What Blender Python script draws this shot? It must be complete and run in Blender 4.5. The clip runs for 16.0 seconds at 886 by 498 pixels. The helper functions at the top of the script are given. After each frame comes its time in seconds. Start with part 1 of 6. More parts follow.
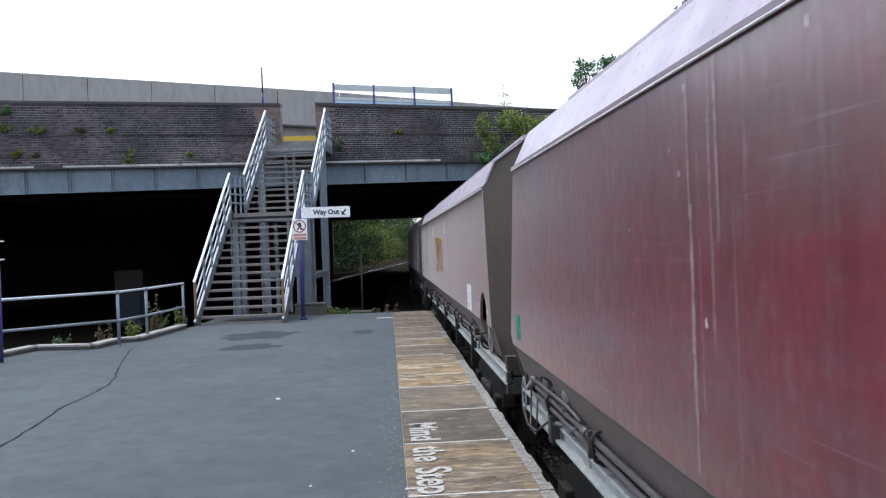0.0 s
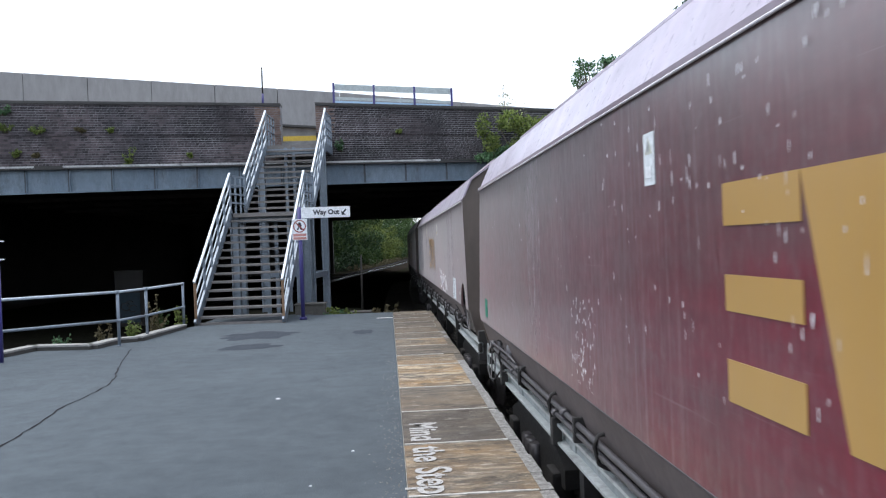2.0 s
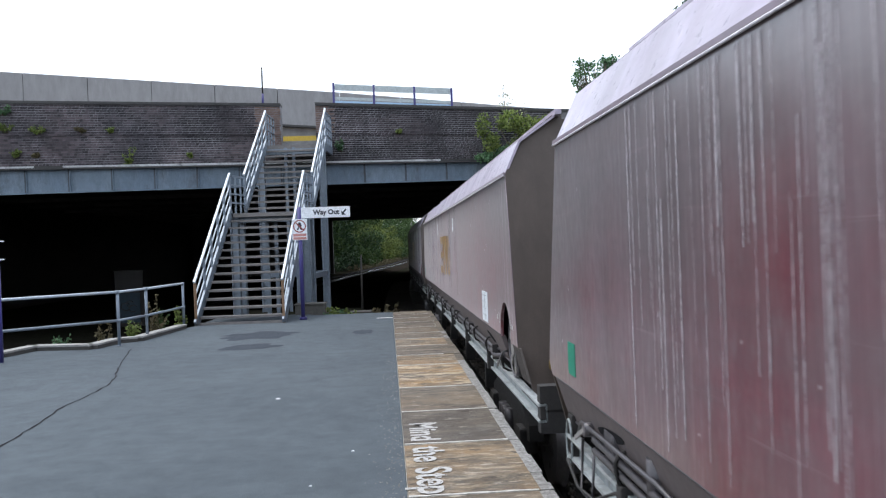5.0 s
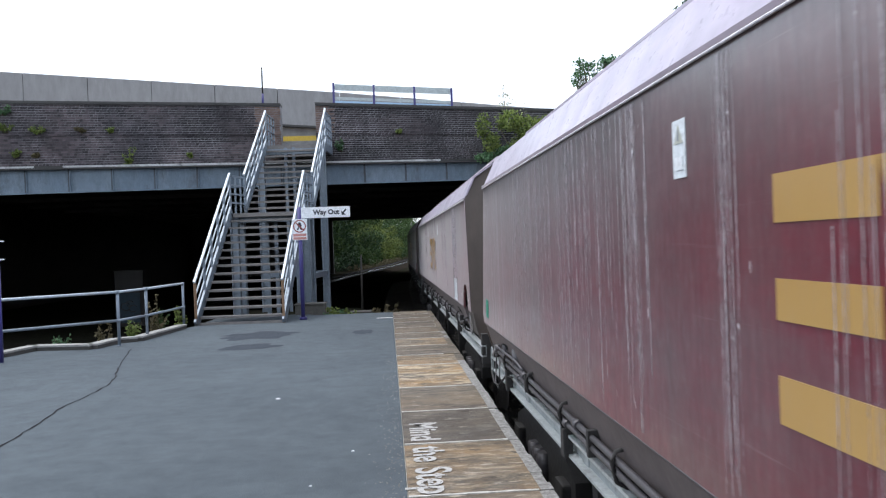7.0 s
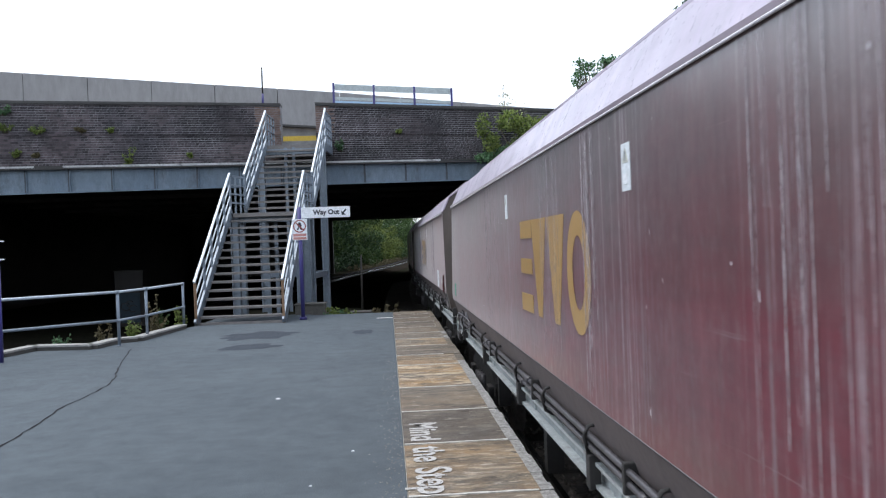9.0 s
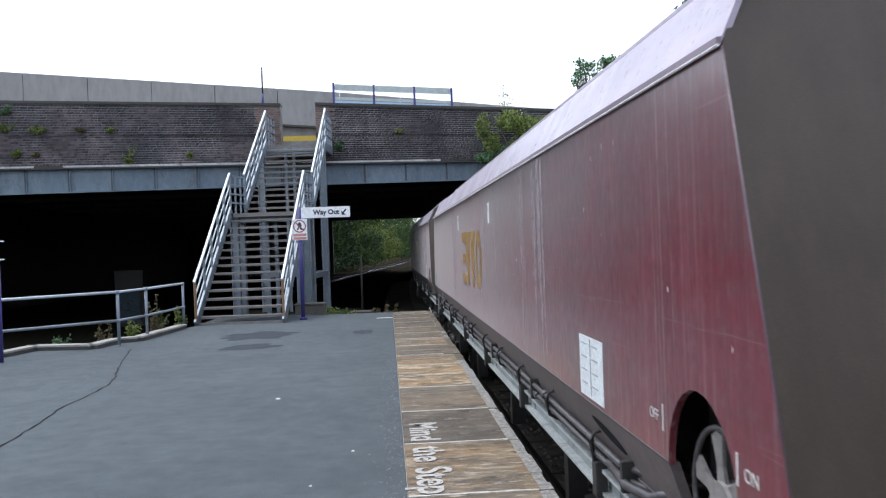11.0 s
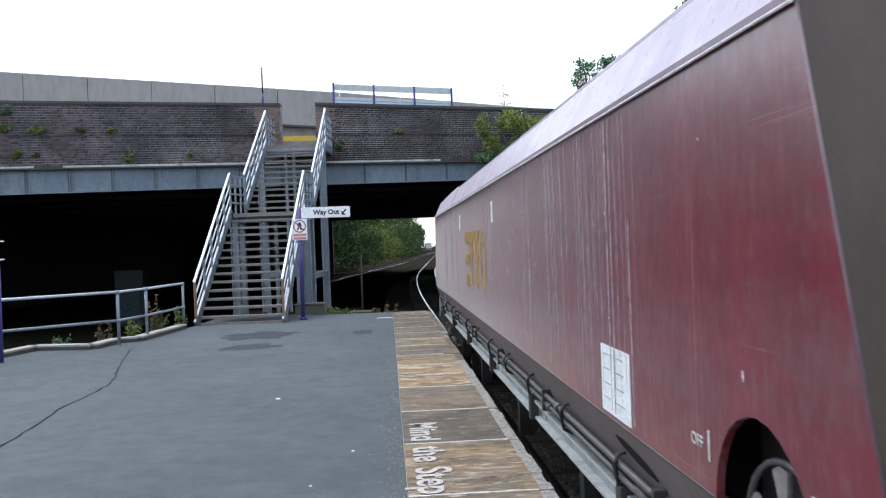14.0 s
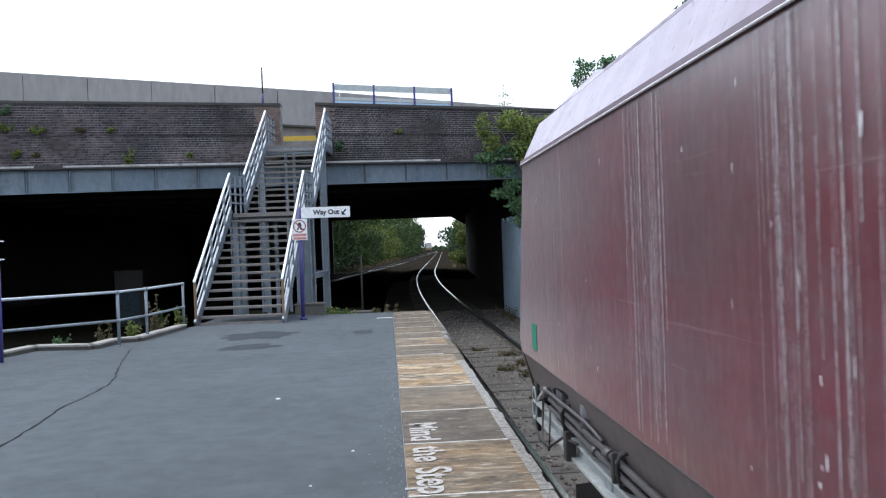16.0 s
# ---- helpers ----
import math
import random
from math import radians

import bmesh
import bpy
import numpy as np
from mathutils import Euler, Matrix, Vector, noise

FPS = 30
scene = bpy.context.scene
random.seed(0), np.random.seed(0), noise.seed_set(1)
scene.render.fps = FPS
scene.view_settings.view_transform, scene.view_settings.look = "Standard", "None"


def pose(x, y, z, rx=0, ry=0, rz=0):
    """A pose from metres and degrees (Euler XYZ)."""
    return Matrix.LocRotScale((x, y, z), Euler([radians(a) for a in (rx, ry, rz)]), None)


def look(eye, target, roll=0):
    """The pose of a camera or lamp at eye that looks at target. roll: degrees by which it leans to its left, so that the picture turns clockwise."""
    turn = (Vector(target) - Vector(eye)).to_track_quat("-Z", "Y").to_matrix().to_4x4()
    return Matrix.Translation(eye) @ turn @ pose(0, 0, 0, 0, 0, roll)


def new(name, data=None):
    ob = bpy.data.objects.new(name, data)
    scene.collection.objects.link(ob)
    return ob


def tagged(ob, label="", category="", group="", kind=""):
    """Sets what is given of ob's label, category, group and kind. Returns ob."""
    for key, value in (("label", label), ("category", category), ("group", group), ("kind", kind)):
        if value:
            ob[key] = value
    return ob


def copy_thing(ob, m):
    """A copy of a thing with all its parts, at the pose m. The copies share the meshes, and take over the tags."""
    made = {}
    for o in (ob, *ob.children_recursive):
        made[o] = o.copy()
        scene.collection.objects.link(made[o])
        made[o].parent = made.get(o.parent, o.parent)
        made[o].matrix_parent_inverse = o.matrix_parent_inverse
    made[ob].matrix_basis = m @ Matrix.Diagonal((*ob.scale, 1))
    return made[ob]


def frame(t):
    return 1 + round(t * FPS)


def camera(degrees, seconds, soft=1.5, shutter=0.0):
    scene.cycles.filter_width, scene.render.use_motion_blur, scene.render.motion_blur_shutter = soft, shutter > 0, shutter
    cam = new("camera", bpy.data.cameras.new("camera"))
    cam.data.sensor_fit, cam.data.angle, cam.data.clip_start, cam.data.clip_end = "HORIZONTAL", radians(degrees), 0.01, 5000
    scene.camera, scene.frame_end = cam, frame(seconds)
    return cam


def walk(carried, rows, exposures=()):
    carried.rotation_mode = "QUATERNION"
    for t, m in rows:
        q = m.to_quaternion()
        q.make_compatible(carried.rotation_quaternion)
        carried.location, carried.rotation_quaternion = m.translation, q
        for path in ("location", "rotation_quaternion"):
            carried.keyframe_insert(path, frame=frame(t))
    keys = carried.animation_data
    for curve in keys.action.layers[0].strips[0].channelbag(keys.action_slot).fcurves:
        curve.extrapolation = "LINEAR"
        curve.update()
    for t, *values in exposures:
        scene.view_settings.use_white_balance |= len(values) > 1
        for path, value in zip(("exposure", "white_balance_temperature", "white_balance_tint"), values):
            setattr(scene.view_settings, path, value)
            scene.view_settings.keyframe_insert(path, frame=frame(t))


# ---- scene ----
# World: x to the right of the platform edge, y along the platform, z = 0 at platform level.
cam = camera(57.47, 16.0, soft=1.2, shutter=0.1)
EYE = (0.0, 0.0, 1.55)
STAND = look(EYE, (10 * math.sin(radians(3.92)), 10 * math.cos(radians(3.92)), 1.55 - 10 * math.tan(radians(0.264))), -2.1)
# the camera opens up a little as each dark wagon end goes by
GAIN = ((0.0, 1.20), (0.3, 1.26), (0.5, 1.34), (0.8, 1.32), (1.5, 1.26), (2.0, 1.20), (2.6, 1.25), (3.0, 1.34), (3.5, 1.22), (4.0, 1.20), (7.5, 1.20), (8.0, 1.31), (8.5, 1.20), (9.0, 1.15),
        (11.5, 1.21), (12.5, 1.21), (13.0, 1.26), (13.5, 1.37), (13.7, 1.38), (14.0, 1.30), (14.5, 1.24), (15.0, 1.20), (15.5, 1.14), (16.0, 1.19))
walk(cam, [(0.0, STAND), (16.0, STAND)], GAIN)

# ---- light: bright overcast ----
world = bpy.data.worlds.new("overcast")
scene.world = world
world.use_nodes = True
wn, wl = world.node_tree.nodes, world.node_tree.links
wn.clear()
sky = wn.new("ShaderNodeTexSky")
sky.sky_type, sky.sun_disc, sky.sun_elevation, sky.sun_rotation = "NISHITA", False, radians(62), radians(300)
sky.air_density, sky.dust_density = 1.0, 2.0
soft_sky = wn.new("ShaderNodeHueSaturation")
soft_sky.inputs["Saturation"].default_value = 0.62
wb = wn.new("ShaderNodeBackground")
wb.inputs["Strength"].default_value = 0.15
wo = wn.new("ShaderNodeOutputWorld")
wl.new(sky.outputs[0], soft_sky.inputs["Color"])
cloud_mix = wn.new("ShaderNodeMix")
cloud_mix.data_type = "RGBA"
cloud_mix.inputs[0].default_value = 0.6
cloud_mix.inputs[7].default_value = (4.5, 4.95, 5.7, 1)
wl.new(soft_sky.outputs[0], cloud_mix.inputs[6])
wl.new(cloud_mix.outputs[2], wb.inputs["Color"])
wl.new(wb.outputs[0], wo.inputs["Surface"])
sun = new("sun", bpy.data.lights.new("sun", "SUN"))
sun.data.energy, sun.data.angle, sun.data.color = 0.7, radians(30), (1.0, 0.99, 0.97)
sun.matrix_world = look((-14, 12, 44), (0, 0, 0))

RAIL = -0.915          # top of rail
GROUND = -1.25


# ---- mesh helpers ----
def part(name, bm, material, parent=None, label="", smooth=False):
    me = bpy.data.meshes.new(name)
    bm.to_mesh(me)
    bm.free()
    if smooth:
        for p in me.polygons:
            p.use_smooth = True
    for m in (material if isinstance(material, (list, tuple)) else [material]):
        me.materials.append(m)
    ob = new(name, me)
    if parent:
        ob.parent = parent
    return tagged(ob, label)


def thing(name, m, label, category, group="", kind=""):
    ob = new(name)
    ob.empty_display_size = 0.2
    ob.matrix_basis = m
    return tagged(ob, label, category, group, kind)


def box(bm, x0, x1, y0, y1, z0, z1, bevel=0.0):
    v = [bm.verts.new(p) for p in ((x0, y0, z0), (x1, y0, z0), (x1, y1, z0), (x0, y1, z0), (x0, y0, z1), (x1, y0, z1), (x1, y1, z1), (x0, y1, z1))]
    fs = [bm.faces.new([v[i] for i in q]) for q in ((3, 2, 1, 0), (4, 5, 6, 7), (0, 1, 5, 4), (1, 2, 6, 5), (2, 3, 7, 6), (3, 0, 4, 7))]
    if bevel:
        es = {e for f in fs for e in f.edges}
        bmesh.ops.bevel(bm, geom=list(es), offset=bevel, segments=2, affect="EDGES", profile=0.6)
    return bm


def beam(bm, p, q, w, h, up=(0, 0, 1)):
    """A bar of section w x h from p to q."""
    p, q = Vector(p), Vector(q)
    d = (q - p).normalized()
    s = d.cross(Vector(up))
    if s.length < 1e-4:
        s = d.cross(Vector((0, 1, 0)))
    s.normalize()
    u = s.cross(d)
    v = [bm.verts.new(c + s * a * w / 2 + u * b * h / 2) for c in (p, q) for a, b in ((-1, -1), (1, -1), (1, 1), (-1, 1))]
    for k in ((3, 2, 1, 0), (4, 5, 6, 7), (0, 1, 5, 4), (1, 2, 6, 5), (2, 3, 7, 6), (3, 0, 4, 7)):
        bm.faces.new([v[i] for i in k])
    return bm


def tube(bm, pts, r, n=10, cap=True):
    """A round tube along points."""
    pts = [Vector(p) for p in pts]
    rings = []
    for i, p in enumerate(pts):
        d = (pts[min(i + 1, len(pts) - 1)] - pts[max(i - 1, 0)]).normalized()
        s = d.cross(Vector((0, 0, 1)))
        if s.length < 1e-3:
            s = d.cross(Vector((0, 1, 0)))
        s.normalize()
        u = s.cross(d)
        rr = r[i] if isinstance(r, (list, tuple)) else r
        rings.append([bm.verts.new(p + rr * (s * math.cos(2 * math.pi * k / n) + u * math.sin(2 * math.pi * k / n))) for k in range(n)])
    for a, b in zip(rings, rings[1:]):
        for k in range(n):
            f = bm.faces.new((a[k], a[(k + 1) % n], b[(k + 1) % n], b[k]))
            f.smooth = True
    if cap:
        bm.faces.new(rings[0][::-1])
        bm.faces.new(rings[-1])
    return bm


def prism(bm, pts, d):
    """A closed plate: the polygon pts, pushed along the vector d."""
    d = Vector(d)
    a = [bm.verts.new(p) for p in pts]
    b = [bm.verts.new(Vector(p) + d) for p in pts]
    bm.faces.new(a)
    bm.faces.new(b[::-1])
    for i in range(len(a)):
        j = (i + 1) % len(a)
        bm.faces.new((a[j], a[i], b[i], b[j]))
    bmesh.ops.recalc_face_normals(bm, faces=bm.faces)
    return bm


def nb():
    return bmesh.new()


def lettering(name, body, size, m, material, parent=None, label="", extrude=0.001, align="CENTER", bold=0.0):
    """Words as a thin mesh; they read along local x, with y up."""
    cu = bpy.data.curves.new(name, "FONT")
    cu.body, cu.size, cu.extrude, cu.align_x, cu.align_y, cu.offset = body, size, extrude, align, "CENTER", bold
    tmp = new("tmp", cu)
    me = bpy.data.meshes.new_from_object(tmp.evaluated_get(bpy.context.evaluated_depsgraph_get()))
    bpy.data.objects.remove(tmp)
    me.name = name
    me.materials.clear()
    me.materials.append(material)
    ob = new(name, me)
    if parent:
        ob.parent = parent
    ob.matrix_basis = m
    return tagged(ob, label)


# ---- materials ----
def nodes(name):
    m = bpy.data.materials.new(name)
    m.use_nodes = True
    t = m.node_tree
    return m, t.nodes, t.links, t.nodes["Principled BSDF"]


def ramp(n, lo, hi, a=(0, 0, 0, 1), b=(1, 1, 1, 1)):
    r = n.new("ShaderNodeValToRGB")
    r.color_ramp.elements[0].position, r.color_ramp.elements[1].position = lo, hi
    r.color_ramp.elements[0].color, r.color_ramp.elements[1].color = a, b
    return r


def mixer(n, l, fac, a, b, mode="MIX"):
    """Mixes colours; fac, a and b are sockets or values."""
    x = n.new("ShaderNodeMix")
    x.data_type, x.blend_type = "RGBA", mode
    for key, v in ((0, fac), (6, a), (7, b)):
        if isinstance(v, bpy.types.NodeSocket):
            l.new(v, x.inputs[key])
        elif key == 0:
            x.inputs[0].default_value = v
        else:
            x.inputs[key].default_value = (*v, 1)
    return x.outputs[2]


def noise_at(n, l, scale, detail=5, rough=0.55, stretch=(1, 1, 1), coords=None):
    if coords is None:
        coords = n.new("ShaderNodeTexCoord").outputs["Object"]
    mp = n.new("ShaderNodeMapping")
    mp.inputs["Scale"].default_value = stretch
    l.new(coords, mp.inputs["Vector"])
    t = n.new("ShaderNodeTexNoise")
    t.inputs["Scale"].default_value, t.inputs["Detail"].default_value, t.inputs["Roughness"].default_value = scale, detail, rough
    l.new(mp.outputs[0], t.inputs["Vector"])
    return t.outputs["Fac"]


def surface(name, base, other, stain, rough=0.8, metal=0.0, big=0.6, fine=40.0, bump=0.3, amount=0.6, stain_amount=0.5, spec=0.5, each=0.0, stretch=(1, 1, 1)):
    """A worn surface: base and other mixed in broad clouds, stains in patches, fine grain and relief. each: how far one piece differs from the next."""
    m, n, l, b = nodes(name)
    cloud = ramp(n, 0.35, 0.68)
    l.new(noise_at(n, l, big, 6, 0.6, stretch), cloud.inputs[0])
    f1 = n.new("ShaderNodeMath")
    f1.operation = "MULTIPLY"
    f1.inputs[1].default_value = amount
    l.new(cloud.outputs[0], f1.inputs[0])
    c = mixer(n, l, f1.outputs[0], base, other)
    patch = ramp(n, 0.52, 0.74)
    l.new(noise_at(n, l, big * 3.3, 8, 0.7, stretch), patch.inputs[0])
    f2 = n.new("ShaderNodeMath")
    f2.operation = "MULTIPLY"
    f2.inputs[1].default_value = stain_amount
    l.new(patch.outputs[0], f2.inputs[0])
    c = mixer(n, l, f2.outputs[0], c, stain)
    mid = ramp(n, 0.3, 0.7, (0.84, 0.84, 0.84, 1), (1.16, 1.16, 1.16, 1))
    l.new(noise_at(n, l, big * 11, 5, 0.7, stretch), mid.inputs[0])
    c = mixer(n, l, 1.0, c, mid.outputs[0], "MULTIPLY")
    grain = noise_at(n, l, fine, 6, 0.65)
    g = ramp(n, 0.25, 0.75, (0.72, 0.72, 0.72, 1), (1.25, 1.25, 1.25, 1))
    l.new(grain, g.inputs[0])
    c = mixer(n, l, 1.0, c, g.outputs[0], "MULTIPLY")
    if each:
        info = n.new("ShaderNodeObjectInfo")
        r = ramp(n, 0, 1, (1 - each, 1 - each, 1 - each, 1), (1 + each, 1 + each * 0.9, 1 + each * 0.8, 1))
        l.new(info.outputs["Random"], r.inputs[0])
        c = mixer(n, l, 1.0, c, r.outputs[0], "MULTIPLY")
        geo = n.new("ShaderNodeNewGeometry")
        r2 = ramp(n, 0, 1, (1 - each, 1 - each, 1 - each, 1), (1 + each, 1 + each * 0.9, 1 + each * 0.8, 1))
        l.new(geo.outputs["Random Per Island"], r2.inputs[0])
        c = mixer(n, l, 1.0, c, r2.outputs[0], "MULTIPLY")
    l.new(c, b.inputs["Base Color"])
    rr = ramp(n, 0.3, 0.7, (rough * 0.8,) * 3 + (1,), (min(1, rough * 1.15),) * 3 + (1,))
    l.new(grain, rr.inputs[0])
    l.new(rr.outputs[0], b.inputs["Roughness"])
    b.inputs["Metallic"].default_value = metal
    b.inputs["Specular IOR Level"].default_value = spec
    if bump:
        bp = n.new("ShaderNodeBump")
        bp.inputs["Strength"].default_value, bp.inputs["Distance"].default_value = bump, 0.01
        l.new(grain, bp.inputs["Height"])
        l.new(bp.outputs[0], b.inputs["Normal"])
    return m


def leaf_material(name, dark, light):
    m, n, l, b = nodes(name)
    geo = n.new("ShaderNodeNewGeometry")
    r = ramp(n, 0.0, 1.0, (*dark, 1), (*light, 1))
    l.new(geo.outputs["Random Per Island"], r.inputs[0])
    g = ramp(n, 0.3, 0.7, (0.7, 0.7, 0.7, 1), (1.25, 1.25, 1.1, 1))
    l.new(noise_at(n, l, 0.9, 3), g.inputs[0])
    l.new(mixer(n, l, 1.0, r.outputs[0], g.outputs[0], "MULTIPLY"), b.inputs["Base Color"])
    b.inputs["Roughness"].default_value = 0.6
    b.inputs["Specular IOR Level"].default_value = 0.3
    tr = n.new("ShaderNodeBsdfTranslucent")
    l.new(r.outputs[0], tr.inputs["Color"])
    mx = n.new("ShaderNodeMixShader")
    mx.inputs[0].default_value = 0.3
    l.new(b.outputs[0], mx.inputs[1])
    l.new(tr.outputs[0], mx.inputs[2])
    l.new(mx.outputs[0], n["Material Output"].inputs["Surface"])
    return m


def wagon_paint(name, paint, dust, gloss, streaks, dents=0.5):
    """Weathered wagon paint: red-brown, dusty, with pale vertical runs and small chips. The object's colour sets how
    much: red runs, green fade, blue dust with painted sky veil.
    """
    m, n, l, b = nodes(name)
    tc, info = n.new("ShaderNodeTexCoord"), n.new("ShaderNodeObjectInfo")
    off = n.new("ShaderNodeVectorMath")
    off.operation = "SCALE"
    off.inputs["Scale"].default_value = 40.0
    comb = n.new("ShaderNodeCombineXYZ")
    for k in range(3):
        l.new(info.outputs["Random"], comb.inputs[k])
    l.new(comb.outputs[0], off.inputs[0])
    add = n.new("ShaderNodeVectorMath")
    l.new(tc.outputs["Object"], add.inputs[0])
    l.new(off.outputs[0], add.inputs[1])
    co = add.outputs[0]
    sep = n.new("ShaderNodeSeparateColor")
    l.new(info.outputs["Color"], sep.inputs[0])

    def times(a, v):
        x = n.new("ShaderNodeMath")
        x.operation = "MULTIPLY"
        x.use_clamp = True
        l.new(a, x.inputs[0])
        if isinstance(v, bpy.types.NodeSocket):
            l.new(v, x.inputs[1])
        else:
            x.inputs[1].default_value = v
        return x.outputs[0]

    # dust plus a painted grey sky veil, thickest along the top edge and rear end
    xyz = n.new("ShaderNodeSeparateXYZ")
    l.new(tc.outputs["Object"], xyz.inputs[0])
    high = n.new("ShaderNodeMapRange")
    for key, v in (("From Min", 2.2), ("From Max", 3.1), ("To Max", 0.38)):
        high.inputs[key].default_value = v
    l.new(xyz.outputs["Z"], high.inputs["Value"])
    ends = n.new("ShaderNodeMapRange")
    for key, v in (("From Min", 2.5), ("From Max", 8.2), ("To Max", 0.16)):
        ends.inputs[key].default_value = v
    l.new(xyz.outputs["Y"], ends.inputs["Value"])
    front = n.new("ShaderNodeMapRange")
    for key, v in (("From Min", 1.0), ("From Max", -6.0), ("To Max", 0.20)):
        front.inputs[key].default_value = v
    l.new(xyz.outputs["Y"], front.inputs["Value"])
    both = n.new("ShaderNodeMath")
    l.new(ends.outputs[0], both.inputs[0])
    l.new(times(front.outputs[0], sep.outputs[1]), both.inputs[1])
    lie = n.new("ShaderNodeMath")
    l.new(high.outputs[0], lie.inputs[0])
    l.new(both.outputs[0], lie.inputs[1])
    lie2 = n.new("ShaderNodeMath")
    l.new(lie.outputs[0], lie2.inputs[0])
    l.new(noise_at(n, l, 0.5, 7, 0.65, (1, 1, 0.7), co), lie2.inputs[1])
    cloud = ramp(n, 0.50, 0.98)
    l.new(lie2.outputs[0], cloud.inputs[0])
    boost = n.new("ShaderNodeMath")
    boost.inputs[1].default_value = 0.3
    l.new(sep.outputs[2], boost.inputs[0])
    c = mixer(n, l, times(cloud.outputs[0], boost.outputs[0]), paint, dust)
    tone = ramp(n, 0.3, 0.7, (0.8, 0.8, 0.8, 1), (1.2, 1.15, 1.15, 1))
    l.new(noise_at(n, l, 3.0, 8, 0.7, (1, 1, 0.25), co), tone.inputs[0])
    c = mixer(n, l, 1.0, c, tone.outputs[0], "MULTIPLY")
    brushed = ramp(n, 0.3, 0.7, (0.86, 0.86, 0.87, 1), (1.14, 1.13, 1.13, 1))
    l.new(noise_at(n, l, 5.0, 6, 0.7, (1, 0.22, 2.2), co), brushed.inputs[0])
    c = mixer(n, l, 1.0, c, brushed.outputs[0], "MULTIPLY")
    fade = ramp(n, 0.4, 0.75)
    l.new(noise_at(n, l, 1.1, 7, 0.7, (1, 1, 0.3), co), fade.inputs[0])
    c = mixer(n, l, times(fade.outputs[0], times(times(sep.outputs[1], sep.outputs[1]), sep.outputs[1])), c, (0.19, 0.152, 0.164))
    if streaks:
        smear = ramp(n, 0.47, 0.66)
        l.new(noise_at(n, l, 1.3, 8, 0.68, (1, 0.35, 1.5), co), smear.inputs[0])
        c = mixer(n, l, times(smear.outputs[0], 0.48), c, (0.115, 0.078, 0.080))
        combed = ramp(n, 0.3, 0.7, (0.86, 0.86, 0.86, 1), (1.16, 1.15, 1.15, 1))
        l.new(noise_at(n, l, 34, 5, 0.75, (1, 1, 0.03), co), combed.inputs[0])
        c = mixer(n, l, 1.0, c, combed.outputs[0], "MULTIPLY")
        film = ramp(n, 0.50, 0.72)
        l.new(noise_at(n, l, 22, 7, 0.75, (1, 1, 0.35), co), film.inputs[0])
        c = mixer(n, l, times(film.outputs[0], 0.42), c, (0.20, 0.15, 0.16))
        rub = ramp(n, 0.62, 0.74)
        l.new(noise_at(n, l, 4.0, 7, 0.7, (1, 0.12, 6.0), co), rub.inputs[0])
        c = mixer(n, l, times(rub.outputs[0], 0.6), c, (0.27, 0.19, 0.20))
        where = ramp(n, 0.50, 0.66)
        l.new(noise_at(n, l, 0.55, 2, 0.5, (1, 1, 0.05), co), where.inputs[0])
        broken = ramp(n, 0.3, 0.62, (0.15, 0.15, 0.15, 1), (1, 1, 1, 1))
        l.new(noise_at(n, l, 3.0, 8, 0.75, (1, 4, 2.0), co), broken.inputs[0])
        for scale, lo, hi, tint in ((6.0, 0.64, 0.82, (0.17, 0.13, 0.138)), (20.0, 0.61, 0.67, (0.26, 0.21, 0.22)), (42.0, 0.565, 0.62, (0.46, 0.40, 0.42))):
            thin = ramp(n, lo, hi)
            l.new(noise_at(n, l, scale, 3, 0.6, (1, 1, 0.010), co), thin.inputs[0])
            f = times(times(times(thin.outputs[0], where.outputs[0]), broken.outputs[0]), sep.outputs[0])
            c = mixer(n, l, f, c, tint)
        for scale, tall, size, lo in ((3.4, 0.13, 0.018, 0.46), (7.5, 0.4, 0.036, 0.54)):
            chip = n.new("ShaderNodeTexVoronoi")
            chip.inputs["Scale"].default_value = scale
            mp = n.new("ShaderNodeMapping")
            mp.inputs["Scale"].default_value = (1, 1, tall)
            l.new(co, mp.inputs["Vector"])
            l.new(mp.outputs[0], chip.inputs["Vector"])
            cr = ramp(n, size * 0.8, size, (1, 1, 1, 1), (0, 0, 0, 1))
            l.new(chip.outputs["Distance"], cr.inputs[0])
            some = ramp(n, lo, lo + 0.03)
            l.new(noise_at(n, l, 1.1, 3, 0.5, (1, 1, 0.8), co), some.inputs[0])
            c = mixer(n, l, times(cr.outputs[0], some.outputs[0]), c, (0.58, 0.54, 0.54))
    else:
        scuff = ramp(n, 0.52, 0.64)
        l.new(noise_at(n, l, 3.6, 8, 0.74, (1, 1.8, 0.5), co), scuff.inputs[0])
        c = mixer(n, l, times(scuff.outputs[0], 0.55), c, tuple(min(0.8, v * 1.5) for v in paint))
    l.new(c, b.inputs["Base Color"])
    fine = noise_at(n, l, 25, 6, 0.6, (1, 1, 0.4), co)
    rr = ramp(n, 0.3, 0.7, (gloss * 0.85,) * 3 + (1,), (gloss * 1.2,) * 3 + (1,))
    l.new(fine, rr.inputs[0])
    l.new(rr.outputs[0], b.inputs["Roughness"])
    b.inputs["Sheen Weight"].default_value, b.inputs["Sheen Roughness"].default_value = 1.0, 0.195
    b.inputs["Sheen Tint"].default_value = (0.65, 0.625, 0.63, 1)
    b.inputs["Coat Weight"].default_value, b.inputs["Coat Roughness"].default_value = (1.0, 0.25) if streaks else (0.0, 0.5)
    dent = noise_at(n, l, 1.0, 2, 0.5, (1, 1, 1), co)
    bp = n.new("ShaderNodeBump")
